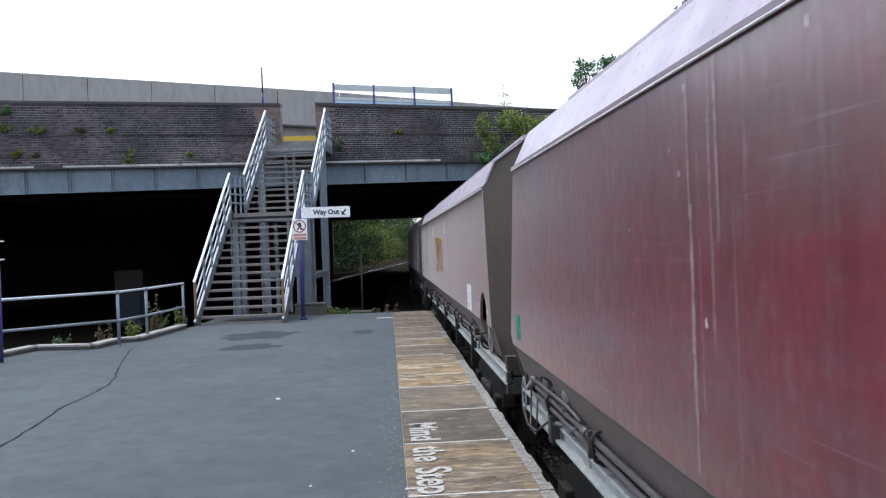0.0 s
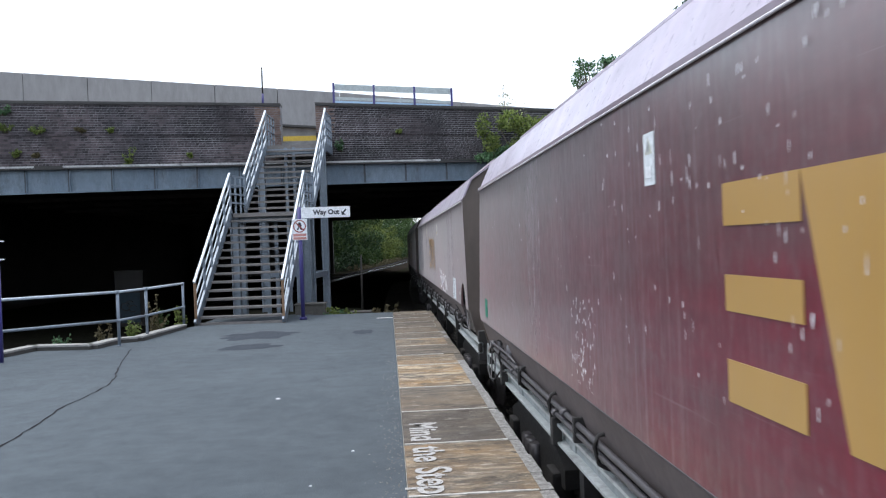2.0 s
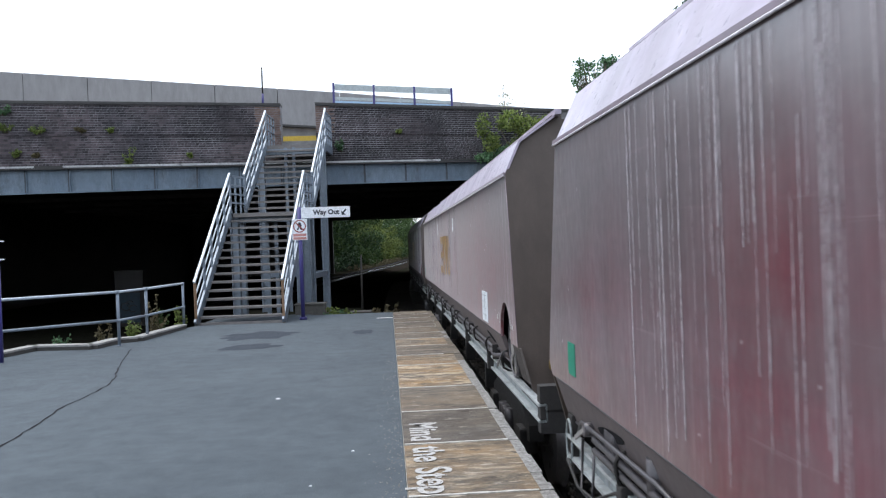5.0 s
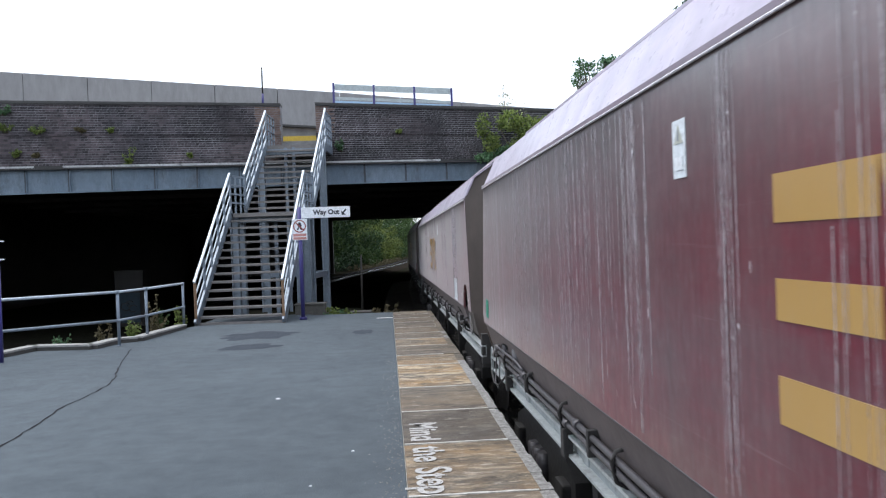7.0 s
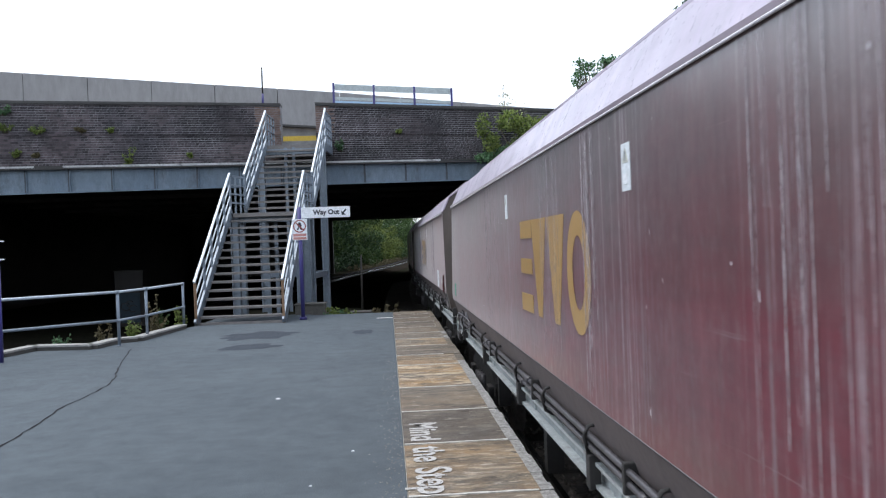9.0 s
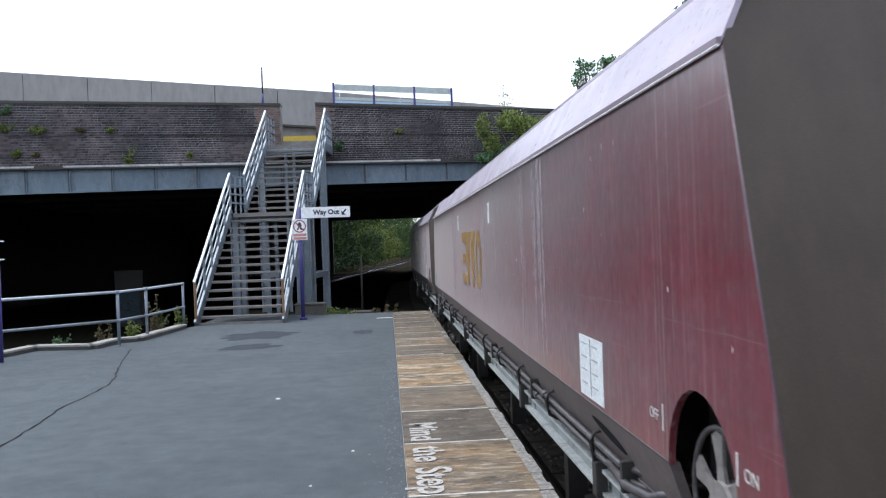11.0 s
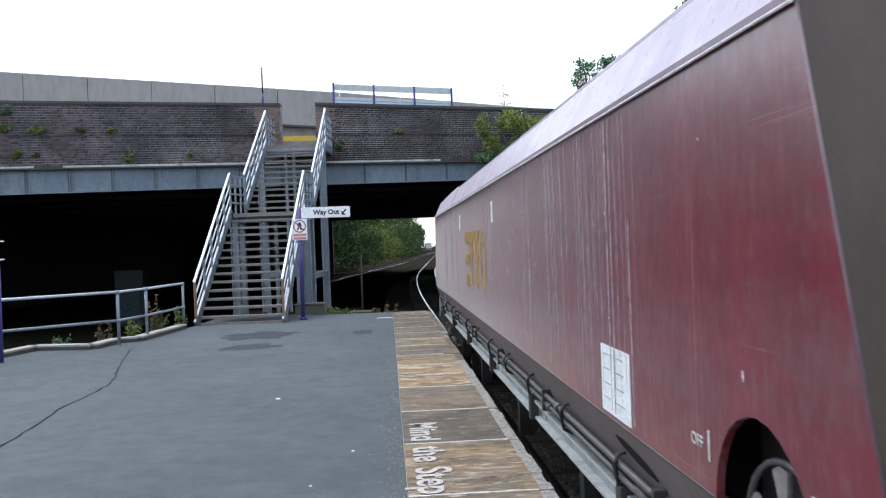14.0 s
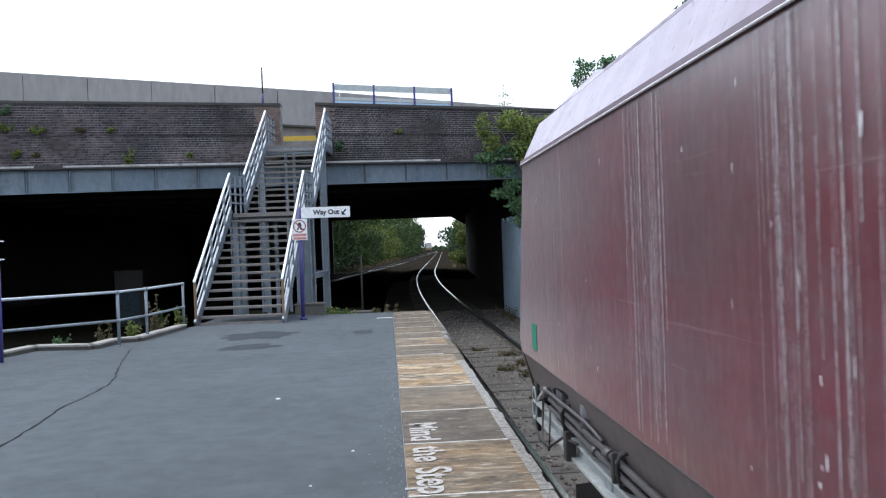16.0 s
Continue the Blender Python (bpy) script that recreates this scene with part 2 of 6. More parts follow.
    bp.inputs["Strength"].default_value, bp.inputs["Distance"].default_value = dents, 0.03 + 0.06 * (dents > 0.6)
    l.new(dent, bp.inputs["Height"])
    l.new(bp.outputs[0], b.inputs["Normal"])
    return m


def plain(name, c, rough=0.6, metal=0.0, wear=0.15):
    dark = tuple(v * (1 - wear * 2) for v in c)
    return surface(name, c, dark, tuple(v * 0.55 + 0.02 for v in c), rough, metal, 2.5, 60, 0.1, wear * 3, wear * 2)


M_ASPHALT = surface("asphalt", (0.070, 0.085, 0.097), (0.094, 0.112, 0.125), (0.050, 0.060, 0.069), 0.88, 0, 0.38, 60, 1.0, 0.8, 0.45, 0.25)
M_TAR = surface("tar", (0.014, 0.014, 0.016), (0.020, 0.020, 0.022), (0.022, 0.022, 0.023), 0.95, 0, 3, 60, 0.3, 0.6, 0.5, 0.1)
M_PATCH = surface("asphalt_patch", (0.042, 0.050, 0.062), (0.054, 0.063, 0.076), (0.034, 0.040, 0.050), 0.92, 0, 1.5, 60, 1.0, 0.6, 0.5, 0.15)


def coping_material():
    """Old stone slabs: brown-grey, with ochre patches, pale scuffs and black grime drawn out across the slab."""
    m, n, l, b = nodes("coping_stone")
    info = n.new("ShaderNodeObjectInfo")
    tc = n.new("ShaderNodeTexCoord")
    add = n.new("ShaderNodeVectorMath")
    comb = n.new("ShaderNodeCombineXYZ")
    mul = n.new("ShaderNodeMath")
    mul.operation, mul.inputs[1].default_value = "MULTIPLY", 30.0
    l.new(info.outputs["Random"], mul.inputs[0])
    l.new(mul.outputs[0], comb.inputs[0])
    l.new(tc.outputs["Object"], add.inputs[0])
    l.new(comb.outputs[0], add.inputs[1])
    co = add.outputs[0]
    c = (0.150, 0.132, 0.112)
    col = n.new("ShaderNodeSeparateColor")
    l.new(info.outputs["Color"], col.inputs[0])
    # the last two, ochre and buff, follow how stained each slab is
    for scale, st, lo, hi, tint, rusty in ((1.2, (1, 1, 1), 0.40, 0.70, (0.090, 0.080, 0.068), 0), (3.2, (1, 1.2, 1), 0.52, 0.66, (0.21, 0.195, 0.17), 0), (1.3, (0.9, 1.1, 1), 0.40, 0.60, (0.36, 0.225, 0.100), 1), (3.0, (0.5, 1.9, 1), 0.50, 0.60, (0.56, 0.47, 0.34), 1), (2.2, (0.5, 1.5, 1), 0.48, 0.66, (0.078, 0.068, 0.057), 0), (7.0, (0.6, 1.5, 1), 0.58, 0.66, (0.40, 0.365, 0.31), 0), (9.0, (0.55, 1.5, 1), 0.56, 0.62, (0.54, 0.46, 0.36), 1), (5.0, (0.7, 1.3, 1), 0.56, 0.64, (0.070, 0.060, 0.050), 0)):
        r = ramp(n, lo, hi)
        l.new(noise_at(n, l, scale, 10, 0.72, st, co), r.inputs[0])
        f = r.outputs[0]
        if rusty:
            x = n.new("ShaderNodeMath")
            x.operation, x.use_clamp = "MULTIPLY", True
            l.new(f, x.inputs[0])
            l.new(col.outputs[0], x.inputs[1])
            f = x.outputs[0]
        c = mixer(n, l, f, c, tint)
    grain = noise_at(n, l, 60, 6, 0.7, (1, 1, 1), co)
    g = ramp(n, 0.25, 0.75, (0.65, 0.65, 0.65, 1), (1.3, 1.3, 1.3, 1))
    l.new(grain, g.inputs[0])
    c = mixer(n, l, 1.0, c, g.outputs[0], "MULTIPLY")
    tone = ramp(n, 0, 1, (0.70, 0.69, 0.69, 1), (1.06, 1.03, 0.98, 1))
    l.new(info.outputs["Random"], tone.inputs[0])
    l.new(mixer(n, l, 1.0, c, tone.outputs[0], "MULTIPLY"), b.inputs["Base Color"])
    b.inputs["Roughness"].default_value, b.inputs["Specular IOR Level"].default_value = 0.85, 0.3
    bp = n.new("ShaderNodeBump")
    bp.inputs["Strength"].default_value, bp.inputs["Distance"].default_value = 0.6, 0.01
    l.new(grain, bp.inputs["Height"])
    l.new(bp.outputs[0], b.inputs["Normal"])
    return m


M_COPING = coping_material()
M_MORTAR = surface("pale_mortar", (0.50, 0.48, 0.44), (0.62, 0.60, 0.56), (0.22, 0.21, 0.19), 0.9, 0, 2.0, 60, 0.5)
M_EDGE = surface("worn_white_edge", (0.155, 0.147, 0.136), (0.36, 0.352, 0.335), (0.060, 0.054, 0.048), 0.9, 0, 24.0, 55, 1.0, 1.0, 1.0)
M_KERB = surface("worn_kerb_top", (0.27, 0.262, 0.245), (0.38, 0.37, 0.35), (0.10, 0.095, 0.085), 0.9, 0, 3.0, 50, 0.6, 0.9, 0.9)
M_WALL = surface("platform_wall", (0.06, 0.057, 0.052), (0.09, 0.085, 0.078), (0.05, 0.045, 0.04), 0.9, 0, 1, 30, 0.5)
M_WHITE = surface("worn_white_paint", (0.62, 0.62, 0.60), (0.5, 0.5, 0.49), (0.25, 0.24, 0.22), 0.8, 0, 4, 60, 0.2, 0.6, 0.5)


def worn_words():
    m, n, l, b = nodes("worn_lettering")
    b.inputs["Base Color"].default_value, b.inputs["Roughness"].default_value = (0.43, 0.42, 0.40, 1), 0.85
    gone = ramp(n, 0.52, 0.64)
    l.new(noise_at(n, l, 16, 8, 0.75, (1, 1, 1)), gone.inputs[0])
    clear, mx = n.new("ShaderNodeBsdfTransparent"), n.new("ShaderNodeMixShader")
    l.new(gone.outputs[0], mx.inputs[0])
    l.new(b.outputs[0], mx.inputs[1])
    l.new(clear.outputs[0], mx.inputs[2])
    l.new(mx.outputs[0], n["Material Output"].inputs["Surface"])
    return m


M_WORN = worn_words()
M_STEEL = surface("galvanised_steel", (0.20, 0.24, 0.285), (0.26, 0.30, 0.345), (0.12, 0.13, 0.14), 0.5, 0.35, 1.6, 50, 0.15, 0.7, 0.5)
M_RAILTOP = surface("painted_handrail", (0.44, 0.50, 0.56), (0.52, 0.58, 0.63), (0.35, 0.33, 0.3), 0.45, 0.2, 2, 50, 0.1)
M_RUST = surface("rusty_steel", (0.22, 0.13, 0.075), (0.30, 0.2, 0.12), (0.12, 0.09, 0.07), 0.8, 0.1, 3, 50, 0.4)
M_TREAD = surface("weathered_treads", (0.175, 0.165, 0.158), (0.235, 0.222, 0.212), (0.08, 0.075, 0.07), 0.8, 0, 2, 40, 0.3, 0.7, 0.5, 0.4, 0.12)
M_PURPLE = plain("purple_blue_paint", (0.055, 0.048, 0.20), 0.45)
M_SIGN = plain("white_sign", (0.80, 0.82, 0.84), 0.4, 0, 0.03)
M_INK = plain("black_ink", (0.016, 0.016, 0.028), 0.5, 0, 0.02)
M_RED = plain("red_print", (0.28, 0.055, 0.05), 0.5, 0, 0.04)
M_FADEDRED = plain("faded_red_print", (0.55, 0.25, 0.22), 0.5, 0, 0.04)
M_BRICK = surface("blue_brick", (0.029, 0.028, 0.036), (0.080, 0.065, 0.072), (0.012, 0.012, 0.016), 0.85, 0, 0.6, 18, 0.5, 0.9, 0.95, 0.35, 0.50)
M_BRICKRED = surface("newer_brick", (0.16, 0.105, 0.088), (0.20, 0.14, 0.118), (0.09, 0.07, 0.062), 0.85, 0, 0.8, 18, 0.5, 0.7, 0.5, 0.35, 0.2)
M_JOINT = surface("brick_mortar", (0.070, 0.067, 0.072), (0.33, 0.32, 0.335), (0.030, 0.029, 0.033), 0.95, 0, 0.7, 30, 0.4, 1.0, 0.95)
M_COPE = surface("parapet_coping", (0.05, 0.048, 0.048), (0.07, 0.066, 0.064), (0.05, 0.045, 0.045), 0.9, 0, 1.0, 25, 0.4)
M_GIRDER = surface("blue_grey_girder", (0.100, 0.140, 0.185), (0.175, 0.220, 0.262), (0.048, 0.046, 0.045), 0.65, 0, 0.9, 30, 0.25, 0.9, 0.8, 0.5, 0, (1, 1, 0.4))
M_SPLICE = surface("stained_splice", (0.050, 0.060, 0.072), (0.085, 0.098, 0.112), (0.050, 0.034, 0.025), 0.75, 0, 2.0, 30, 0.25, 0.8, 0.8)
M_DECK = surface("stained_deck_concrete", (0.19, 0.185, 0.18), (0.24, 0.235, 0.23), (0.10, 0.095, 0.09), 0.95, 0, 0.5, 14, 0.4)
M_STRING = surface("flaking_white_ledge", (0.46, 0.46, 0.46), (0.58, 0.58, 0.58), (0.03, 0.029, 0.028), 0.85, 0, 1.3, 30, 0.4, 0.5, 1.0)
# sooty brick, near black so its colour carries the passage's shade
M_DARKBRICK = surface("dark_sooty_brick", (0.030, 0.028, 0.028), (0.044, 0.041, 0.040), (0.020, 0.020, 0.020), 0.95, 0, 0.6, 12, 0.4)
M_CONCRETE = surface("pale_concrete", (0.262, 0.256, 0.256), (0.305, 0.298, 0.294), (0.195, 0.187, 0.182), 0.88, 0, 0.35, 90, 0.15, 0.7, 0.5, 0.4, 0, (1, 1, 0.3))
M_YELLOW = plain("yellow_paint", (0.55, 0.38, 0.05), 0.6, 0, 0.1)
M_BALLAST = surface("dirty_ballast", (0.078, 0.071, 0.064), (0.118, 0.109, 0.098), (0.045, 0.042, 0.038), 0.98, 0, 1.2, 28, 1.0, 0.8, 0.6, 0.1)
# weedy ballast with the shade around the bridge put into its colour
M_SHADEBED = surface("weedy_shaded_ballast", (0.024, 0.020, 0.017), (0.032, 0.028, 0.021), (0.013, 0.011, 0.010), 1.0, 0, 0.6, 20, 0.8, 0.6, 0.5, 0.0)
M_STONE = surface("ballast_stone", (0.165, 0.153, 0.141), (0.105, 0.097, 0.088), (0.060, 0.053, 0.047), 0.95, 0, 2, 50, 0.4, 0.7, 0.5, 0.3, 0.4)
# earth colour also lowered to stand for shade past the bridge
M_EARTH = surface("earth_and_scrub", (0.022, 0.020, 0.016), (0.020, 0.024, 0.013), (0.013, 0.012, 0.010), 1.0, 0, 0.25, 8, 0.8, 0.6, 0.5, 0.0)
M_SLEEPER = surface("old_timber_sleeper", (0.055, 0.051, 0.048), (0.085, 0.08, 0.074), (0.03, 0.027, 0.025), 0.9, 0, 2, 30, 0.6, 0.7, 0.6, 0.3, 0.25, (0.3, 3, 1))
M_RAILSIDE = surface("rusty_rail", (0.022, 0.020, 0.019), (0.034, 0.028, 0.024), (0.015, 0.014, 0.013), 0.85, 0.0, 3, 50, 0.3)
M_RAILHEAD = surface("polished_rail", (0.85, 0.85, 0.85), (0.8, 0.8, 0.8), (0.65, 0.63, 0.6), 0.16, 1.0, 3, 60, 0.05)
M_BARK = surface("bark", (0.09, 0.075, 0.055), (0.12, 0.1, 0.08), (0.05, 0.04, 0.03), 0.95, 0, 4, 30, 0.8)
M_LEAF = leaf_material("leaves_mid", (0.022, 0.050, 0.015), (0.065, 0.108, 0.030))
M_LEAFY = leaf_material("leaves_light", (0.09, 0.14, 0.035), (0.24, 0.29, 0.085))
M_LEAFB = leaf_material("leaves_bluish", (0.055, 0.13, 0.065), (0.13, 0.23, 0.12))
M_LEAFD = leaf_material("leaves_dark", (0.018, 0.042, 0.020), (0.050, 0.090, 0.038))
M_LEAFW = leaf_material("leaves_yellow_green", (0.050, 0.080, 0.018), (0.150, 0.180, 0.045))
M_PALELEAF = leaf_material("pale_leaflets", (0.30, 0.31, 0.22), (0.48, 0.48, 0.36))
M_DRY = leaf_material("dry_weeds", (0.08, 0.07, 0.04), (0.17, 0.14, 0.08))
M_SHEET = surface("blue_grey_sheeting", (0.33, 0.43, 0.52), (0.42, 0.52, 0.60), (0.18, 0.20, 0.21), 0.6, 0.2, 1.0, 30, 0.15)
M_GLASSY = surface("frosted_panel", (0.42, 0.47, 0.47), (0.48, 0.53, 0.53), (0.3, 0.33, 0.33), 0.35, 0, 1, 40, 0.05)
M_BLUEP = plain("pale_blue_panel", (0.36, 0.52, 0.68), 0.4, 0, 0.05)
M_BLOCK = surface("weathered_block", (0.10, 0.095, 0.085), (0.14, 0.132, 0.118), (0.05, 0.052, 0.042), 0.9, 0, 1.6, 30, 0.5)
M_CABDOOR = surface("dull_blue_door", (0.012, 0.030, 0.045), (0.018, 0.040, 0.058), (0.02, 0.02, 0.02), 0.7, 0, 1, 20, 0.2)
M_CABINET = surface("dark_cabinet", (0.011, 0.009, 0.008), (0.016, 0.013, 0.012), (0.02, 0.017, 0.015), 0.7, 0, 1, 20, 0.2)
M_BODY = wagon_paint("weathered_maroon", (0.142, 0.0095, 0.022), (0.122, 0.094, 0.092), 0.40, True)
# lavender base holds the sky's glancing reflection on top of the dust
M_TOP = wagon_paint("dusty_sky_sheen_top", (0.31, 0.265, 0.335), (0.41, 0.365, 0.445), 0.30, False, 0.8)
M_RAILBAND = wagon_paint("dusty_purple_band", (0.16, 0.115, 0.15), (0.21, 0.165, 0.20), 0.35, False)
M_LIP = plain("worn_pale_edge", (0.80, 0.76, 0.78), 0.45, 0, 0.1)
M_END = surface("grimy_brown_end", (0.070, 0.056, 0.048), (0.094, 0.071, 0.057), (0.046, 0.040, 0.037), 0.5, 0, 0.40, 220, 0.015, 0.8, 0.6, 0.3, 0, (1, 1, 0.35))
M_GUSSET = surface("grimy_dark_gusset", (0.042, 0.034, 0.030), (0.058, 0.046, 0.040), (0.035, 0.031, 0.029), 0.8, 0, 1.2, 20, 0.2)
M_COCK = plain("grimy_yellow_paint", (0.17, 0.115, 0.02), 0.7, 0, 0.15)
M_SILL = surface("grimy_sill", (0.105, 0.086, 0.083), (0.150, 0.124, 0.122), (0.058, 0.048, 0.046), 0.7, 0, 1.2, 20, 0.2)
M_SOLE = surface("grey_solebar", (0.22, 0.245, 0.245), (0.40, 0.43, 0.43), (0.075, 0.068, 0.062), 0.6, 0.1, 1.6, 25, 0.2, 0.8, 0.9)
# solebar grey brightened so the flange seems to reflect the sky
M_FLANGE = surface("worn_sky_lit_flange", (0.40, 0.43, 0.43), (0.55, 0.58, 0.58), (0.12, 0.11, 0.105), 0.38, 0.15, 2.2, 30, 0.15, 0.8, 0.8)
M_PIPE = surface("dirty_pipe", (0.085, 0.080, 0.085), (0.125, 0.118, 0.126), (0.04, 0.037, 0.036), 0.42, 0.3, 2, 30, 0.2)
M_UNDER = surface("black_underframe", (0.028, 0.026, 0.025), (0.04, 0.037, 0.035), (0.02, 0.018, 0.017), 0.8, 0, 2, 30, 0.3)
M_WHEEL = surface("wheel_steel", (0.16, 0.15, 0.15), (0.2, 0.19, 0.18), (0.08, 0.07, 0.06), 0.5, 0.6, 3, 30, 0.2)
M_HANDWHEEL = surface("pale_handwheel", (0.20, 0.188, 0.180), (0.38, 0.362, 0.350), (0.06, 0.05, 0.046), 0.55, 0.1, 4, 40, 0.2)


def gold_material():
    """Smooth vinyl, faded in broad soft patches, with a faint dusty film."""
    m, n, l, b = nodes("faded_gold_vinyl")
    soft, film = ramp(n, 0.35, 0.70), ramp(n, 0.50, 0.75)
    l.new(noise_at(n, l, 1.4, 4, 0.5), soft.inputs[0])
    l.new(noise_at(n, l, 24, 6, 0.7, (1, 1, 0.2)), film.inputs[0])
    c = mixer(n, l, soft.outputs[0], (0.43, 0.245, 0.055), (0.48, 0.285, 0.080))
    f = n.new("ShaderNodeMath")
    f.operation, f.inputs[1].default_value = "MULTIPLY", 0.22
    l.new(film.outputs[0], f.inputs[0])
    l.new(mixer(n, l, f.outputs[0], c, (0.36, 0.25, 0.15)), b.inputs["Base Color"])
    b.inputs["Roughness"].default_value = 0.5
    b.inputs["Coat Weight"].default_value, b.inputs["Coat Roughness"].default_value = 1.0, 0.30
    return m


M_GOLD = gold_material()
M_PLATE = plain("white_plate", (0.72, 0.76, 0.78), 0.5, 0, 0.05)
M_FADEDYELLOW = plain("faded_yellow_print", (0.52, 0.43, 0.15), 0.5, 0, 0.08)
M_FAINT = plain("faint_print", (0.50, 0.51, 0.44), 0.5, 0, 0.05)
M_PRINT = plain("grey_print", (0.30, 0.32, 0.34), 0.5, 0, 0.05)
M_GREEN = plain("green_patch", (0.012, 0.24, 0.15), 0.5, 0, 0.06)


def run_material():
    """Pale dried runs that have partly washed away."""
    m, n, l, b = nodes("pale_runs")
    b.inputs["Base Color"].default_value, b.inputs["Roughness"].default_value = (0.52, 0.47, 0.49, 1), 0.6
    keep = ramp(n, 0.36, 0.66, (0.10, 0.10, 0.10, 1), (0.85, 0.85, 0.85, 1))
    l.new(noise_at(n, l, 5.0, 8, 0.75, (1, 5, 1.6)), keep.inputs[0])
    clear, mx = n.new("ShaderNodeBsdfTransparent"), n.new("ShaderNodeMixShader")
    l.new(keep.outputs[0], mx.inputs[0])
    l.new(clear.outputs[0], mx.inputs[1])
    l.new(b.outputs[0], mx.inputs[2])
    l.new(mx.outputs[0], n["Material Output"].inputs["Surface"])
    return m


M_RUN = run_material()
M_SCRIBBLE = plain("white_spray_paint", (0.78, 0.76, 0.78), 0.7, 0, 0.05)


# ---- the line of the track ----
def line_x(y):
    """Centre of the near track, which bends to the right under the bridge."""
    x = 2.40 - 0.0025 * min(y, 32)
    if y > 32:
        b = min(y, 85)
        x += (b - 32) ** 2 / 1500 + max(0, y - 85) * 0.0707
    return x


def far_line_x(y):
    """Centre of the far track, which runs in from beyond the other platform."""
    return -3.9 + (y - 76) * 0.118 if y < 118 else 1.056 + (y - 118) * 0.085


def strip(bm, fx, ys, offsets):
    """A sheet along a line: offsets are (across, height)."""
    rows = []
    for y in ys:
        slope = (fx(y + 0.5) - fx(y - 0.5))
        k = 1 / math.hypot(1, slope)
        rows.append([bm.verts.new((fx(y) + o * k, y - o * slope * k, z)) for o, z in offsets])
    for a, b in zip(rows, rows[1:]):
        for i in range(len(offsets) - 1):
            bm.faces.new((a[i], a[i + 1], b[i + 1], b[i]))
    return bm


def structure(ob, label, category):
    return tagged(ob, label, category, kind="structure")


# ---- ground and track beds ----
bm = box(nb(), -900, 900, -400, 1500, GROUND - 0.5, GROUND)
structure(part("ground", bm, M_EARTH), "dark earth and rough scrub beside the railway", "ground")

YS = [-20 + 2.0 * i for i in range(170)]
bm = strip(nb(), line_x, YS[:42], [(-2.6, GROUND + 0.02), (-1.9, RAIL - 0.17), (-0.3, RAIL - 0.15), (0.3, RAIL - 0.15), (1.9, RAIL - 0.17), (2.9, RAIL - 0.22), (4.6, GROUND + 0.12), (5.2, GROUND - 0.1)])
structure(part("track_bed", bm, M_BALLAST), "dirty brown-grey ballast bed of the near track", "ballast")
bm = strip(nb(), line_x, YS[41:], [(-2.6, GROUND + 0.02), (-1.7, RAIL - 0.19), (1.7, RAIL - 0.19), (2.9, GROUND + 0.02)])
structure(part("track_bed", bm, M_SHADEBED), "weedy ballast bed beyond the bridge, darkened for shade", "ballast")
YF = [40 + 4.0 * i for i in range(75)]
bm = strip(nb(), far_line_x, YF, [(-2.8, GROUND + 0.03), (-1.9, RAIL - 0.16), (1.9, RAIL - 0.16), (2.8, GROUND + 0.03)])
structure(part("track_bed", bm, M_SHADEBED), "dirty ballast bed of the diverging track, darkened for shade", "ballast")


def rail(fx, side, ys, label, head=None):
    root = thing("rail", Matrix(), label, "rail", "running rails")
    c = side * 0.7525
    foot = [(c - 0.07, RAIL - 0.155), (c - 0.07, RAIL - 0.14), (c - 0.012, RAIL - 0.12), (c - 0.012, RAIL - 0.045), (c - 0.035, RAIL - 0.035), (c - 0.035, RAIL - 0.006)]
    other = [(2 * c - o, z) for o, z in foot[::-1]]
    part("rail_web", strip(nb(), fx, ys, foot), M_RAILSIDE, root)
    part("rail_web", strip(nb(), fx, ys, other), M_RAILSIDE, root)
    part("rail_head", strip(nb(), fx, ys, [(c - 0.035, RAIL - 0.006), (c - 0.028, RAIL), (c + 0.028, RAIL), (c + 0.035, RAIL - 0.006)]), head or M_RAILHEAD, root, "worn running surface")
    return root


YR = [-20 + 1.0 * i for i in range(330)]
rail(line_x, -1, YR, "steel running rail with a polished head beside the platform")
rail(line_x, 1, YR, "steel running rail with a polished head")
rail(far_line_x, -1, YF, "dull distant rail of the diverging track", M_RAILSIDE)
rail(far_line_x, 1, YF, "distant rail of the diverging track")

sleeper_mesh = bpy.data.meshes.new("sleeper")
bm = box(nb(), -1.28, 1.28, -0.125, 0.125, RAIL - 0.28, RAIL - 0.125, 0.012)
bm.to_mesh(sleeper_mesh)
bm.free()
sleeper_mesh.materials.append(M_SLEEPER)
for i in range(95):
    y = 3.2 + 0.735 * i
    ob = new("sleeper", sleeper_mesh)
    ob.matrix_basis = pose(line_x(y) + random.uniform(-0.03, 0.03), y + random.uniform(-0.02, 0.02), random.uniform(-0.03, -0.006), 0, 0, random.uniform(-1, 1) - math.degrees(line_x(y + 0.5) - line_x(y - 0.5)))
    tagged(ob, "weathered dark timber sleeper bedded in ballast", "sleeper", "sleepers under the near track")

# ---- the platform ----
EDGE, INNER, END = 0.985, 0.065, 19.35
outline = [(INNER, -14), (INNER, END), (-1.75, END + 0.05), (-2.1, 19.9), (-4.15, 19.6), (-4.2, 17.75), (-4.45, 16.9), (-4.62, 15.2), (-4.95, 15.05), (-5.05, 14.2), (-6.1, 14.3), (-6.3, 13.5), (-9.5, 13.0), (-9.5, -14)]
platform = structure(part("platform", prism(nb(), [(x, y, 0) for x, y in outline], (0, 0, -1.2)), M_ASPHALT), "grey asphalt station platform with cracks and patches", "platform")
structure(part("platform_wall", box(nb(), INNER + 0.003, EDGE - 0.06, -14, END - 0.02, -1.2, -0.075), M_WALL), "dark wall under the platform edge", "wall")

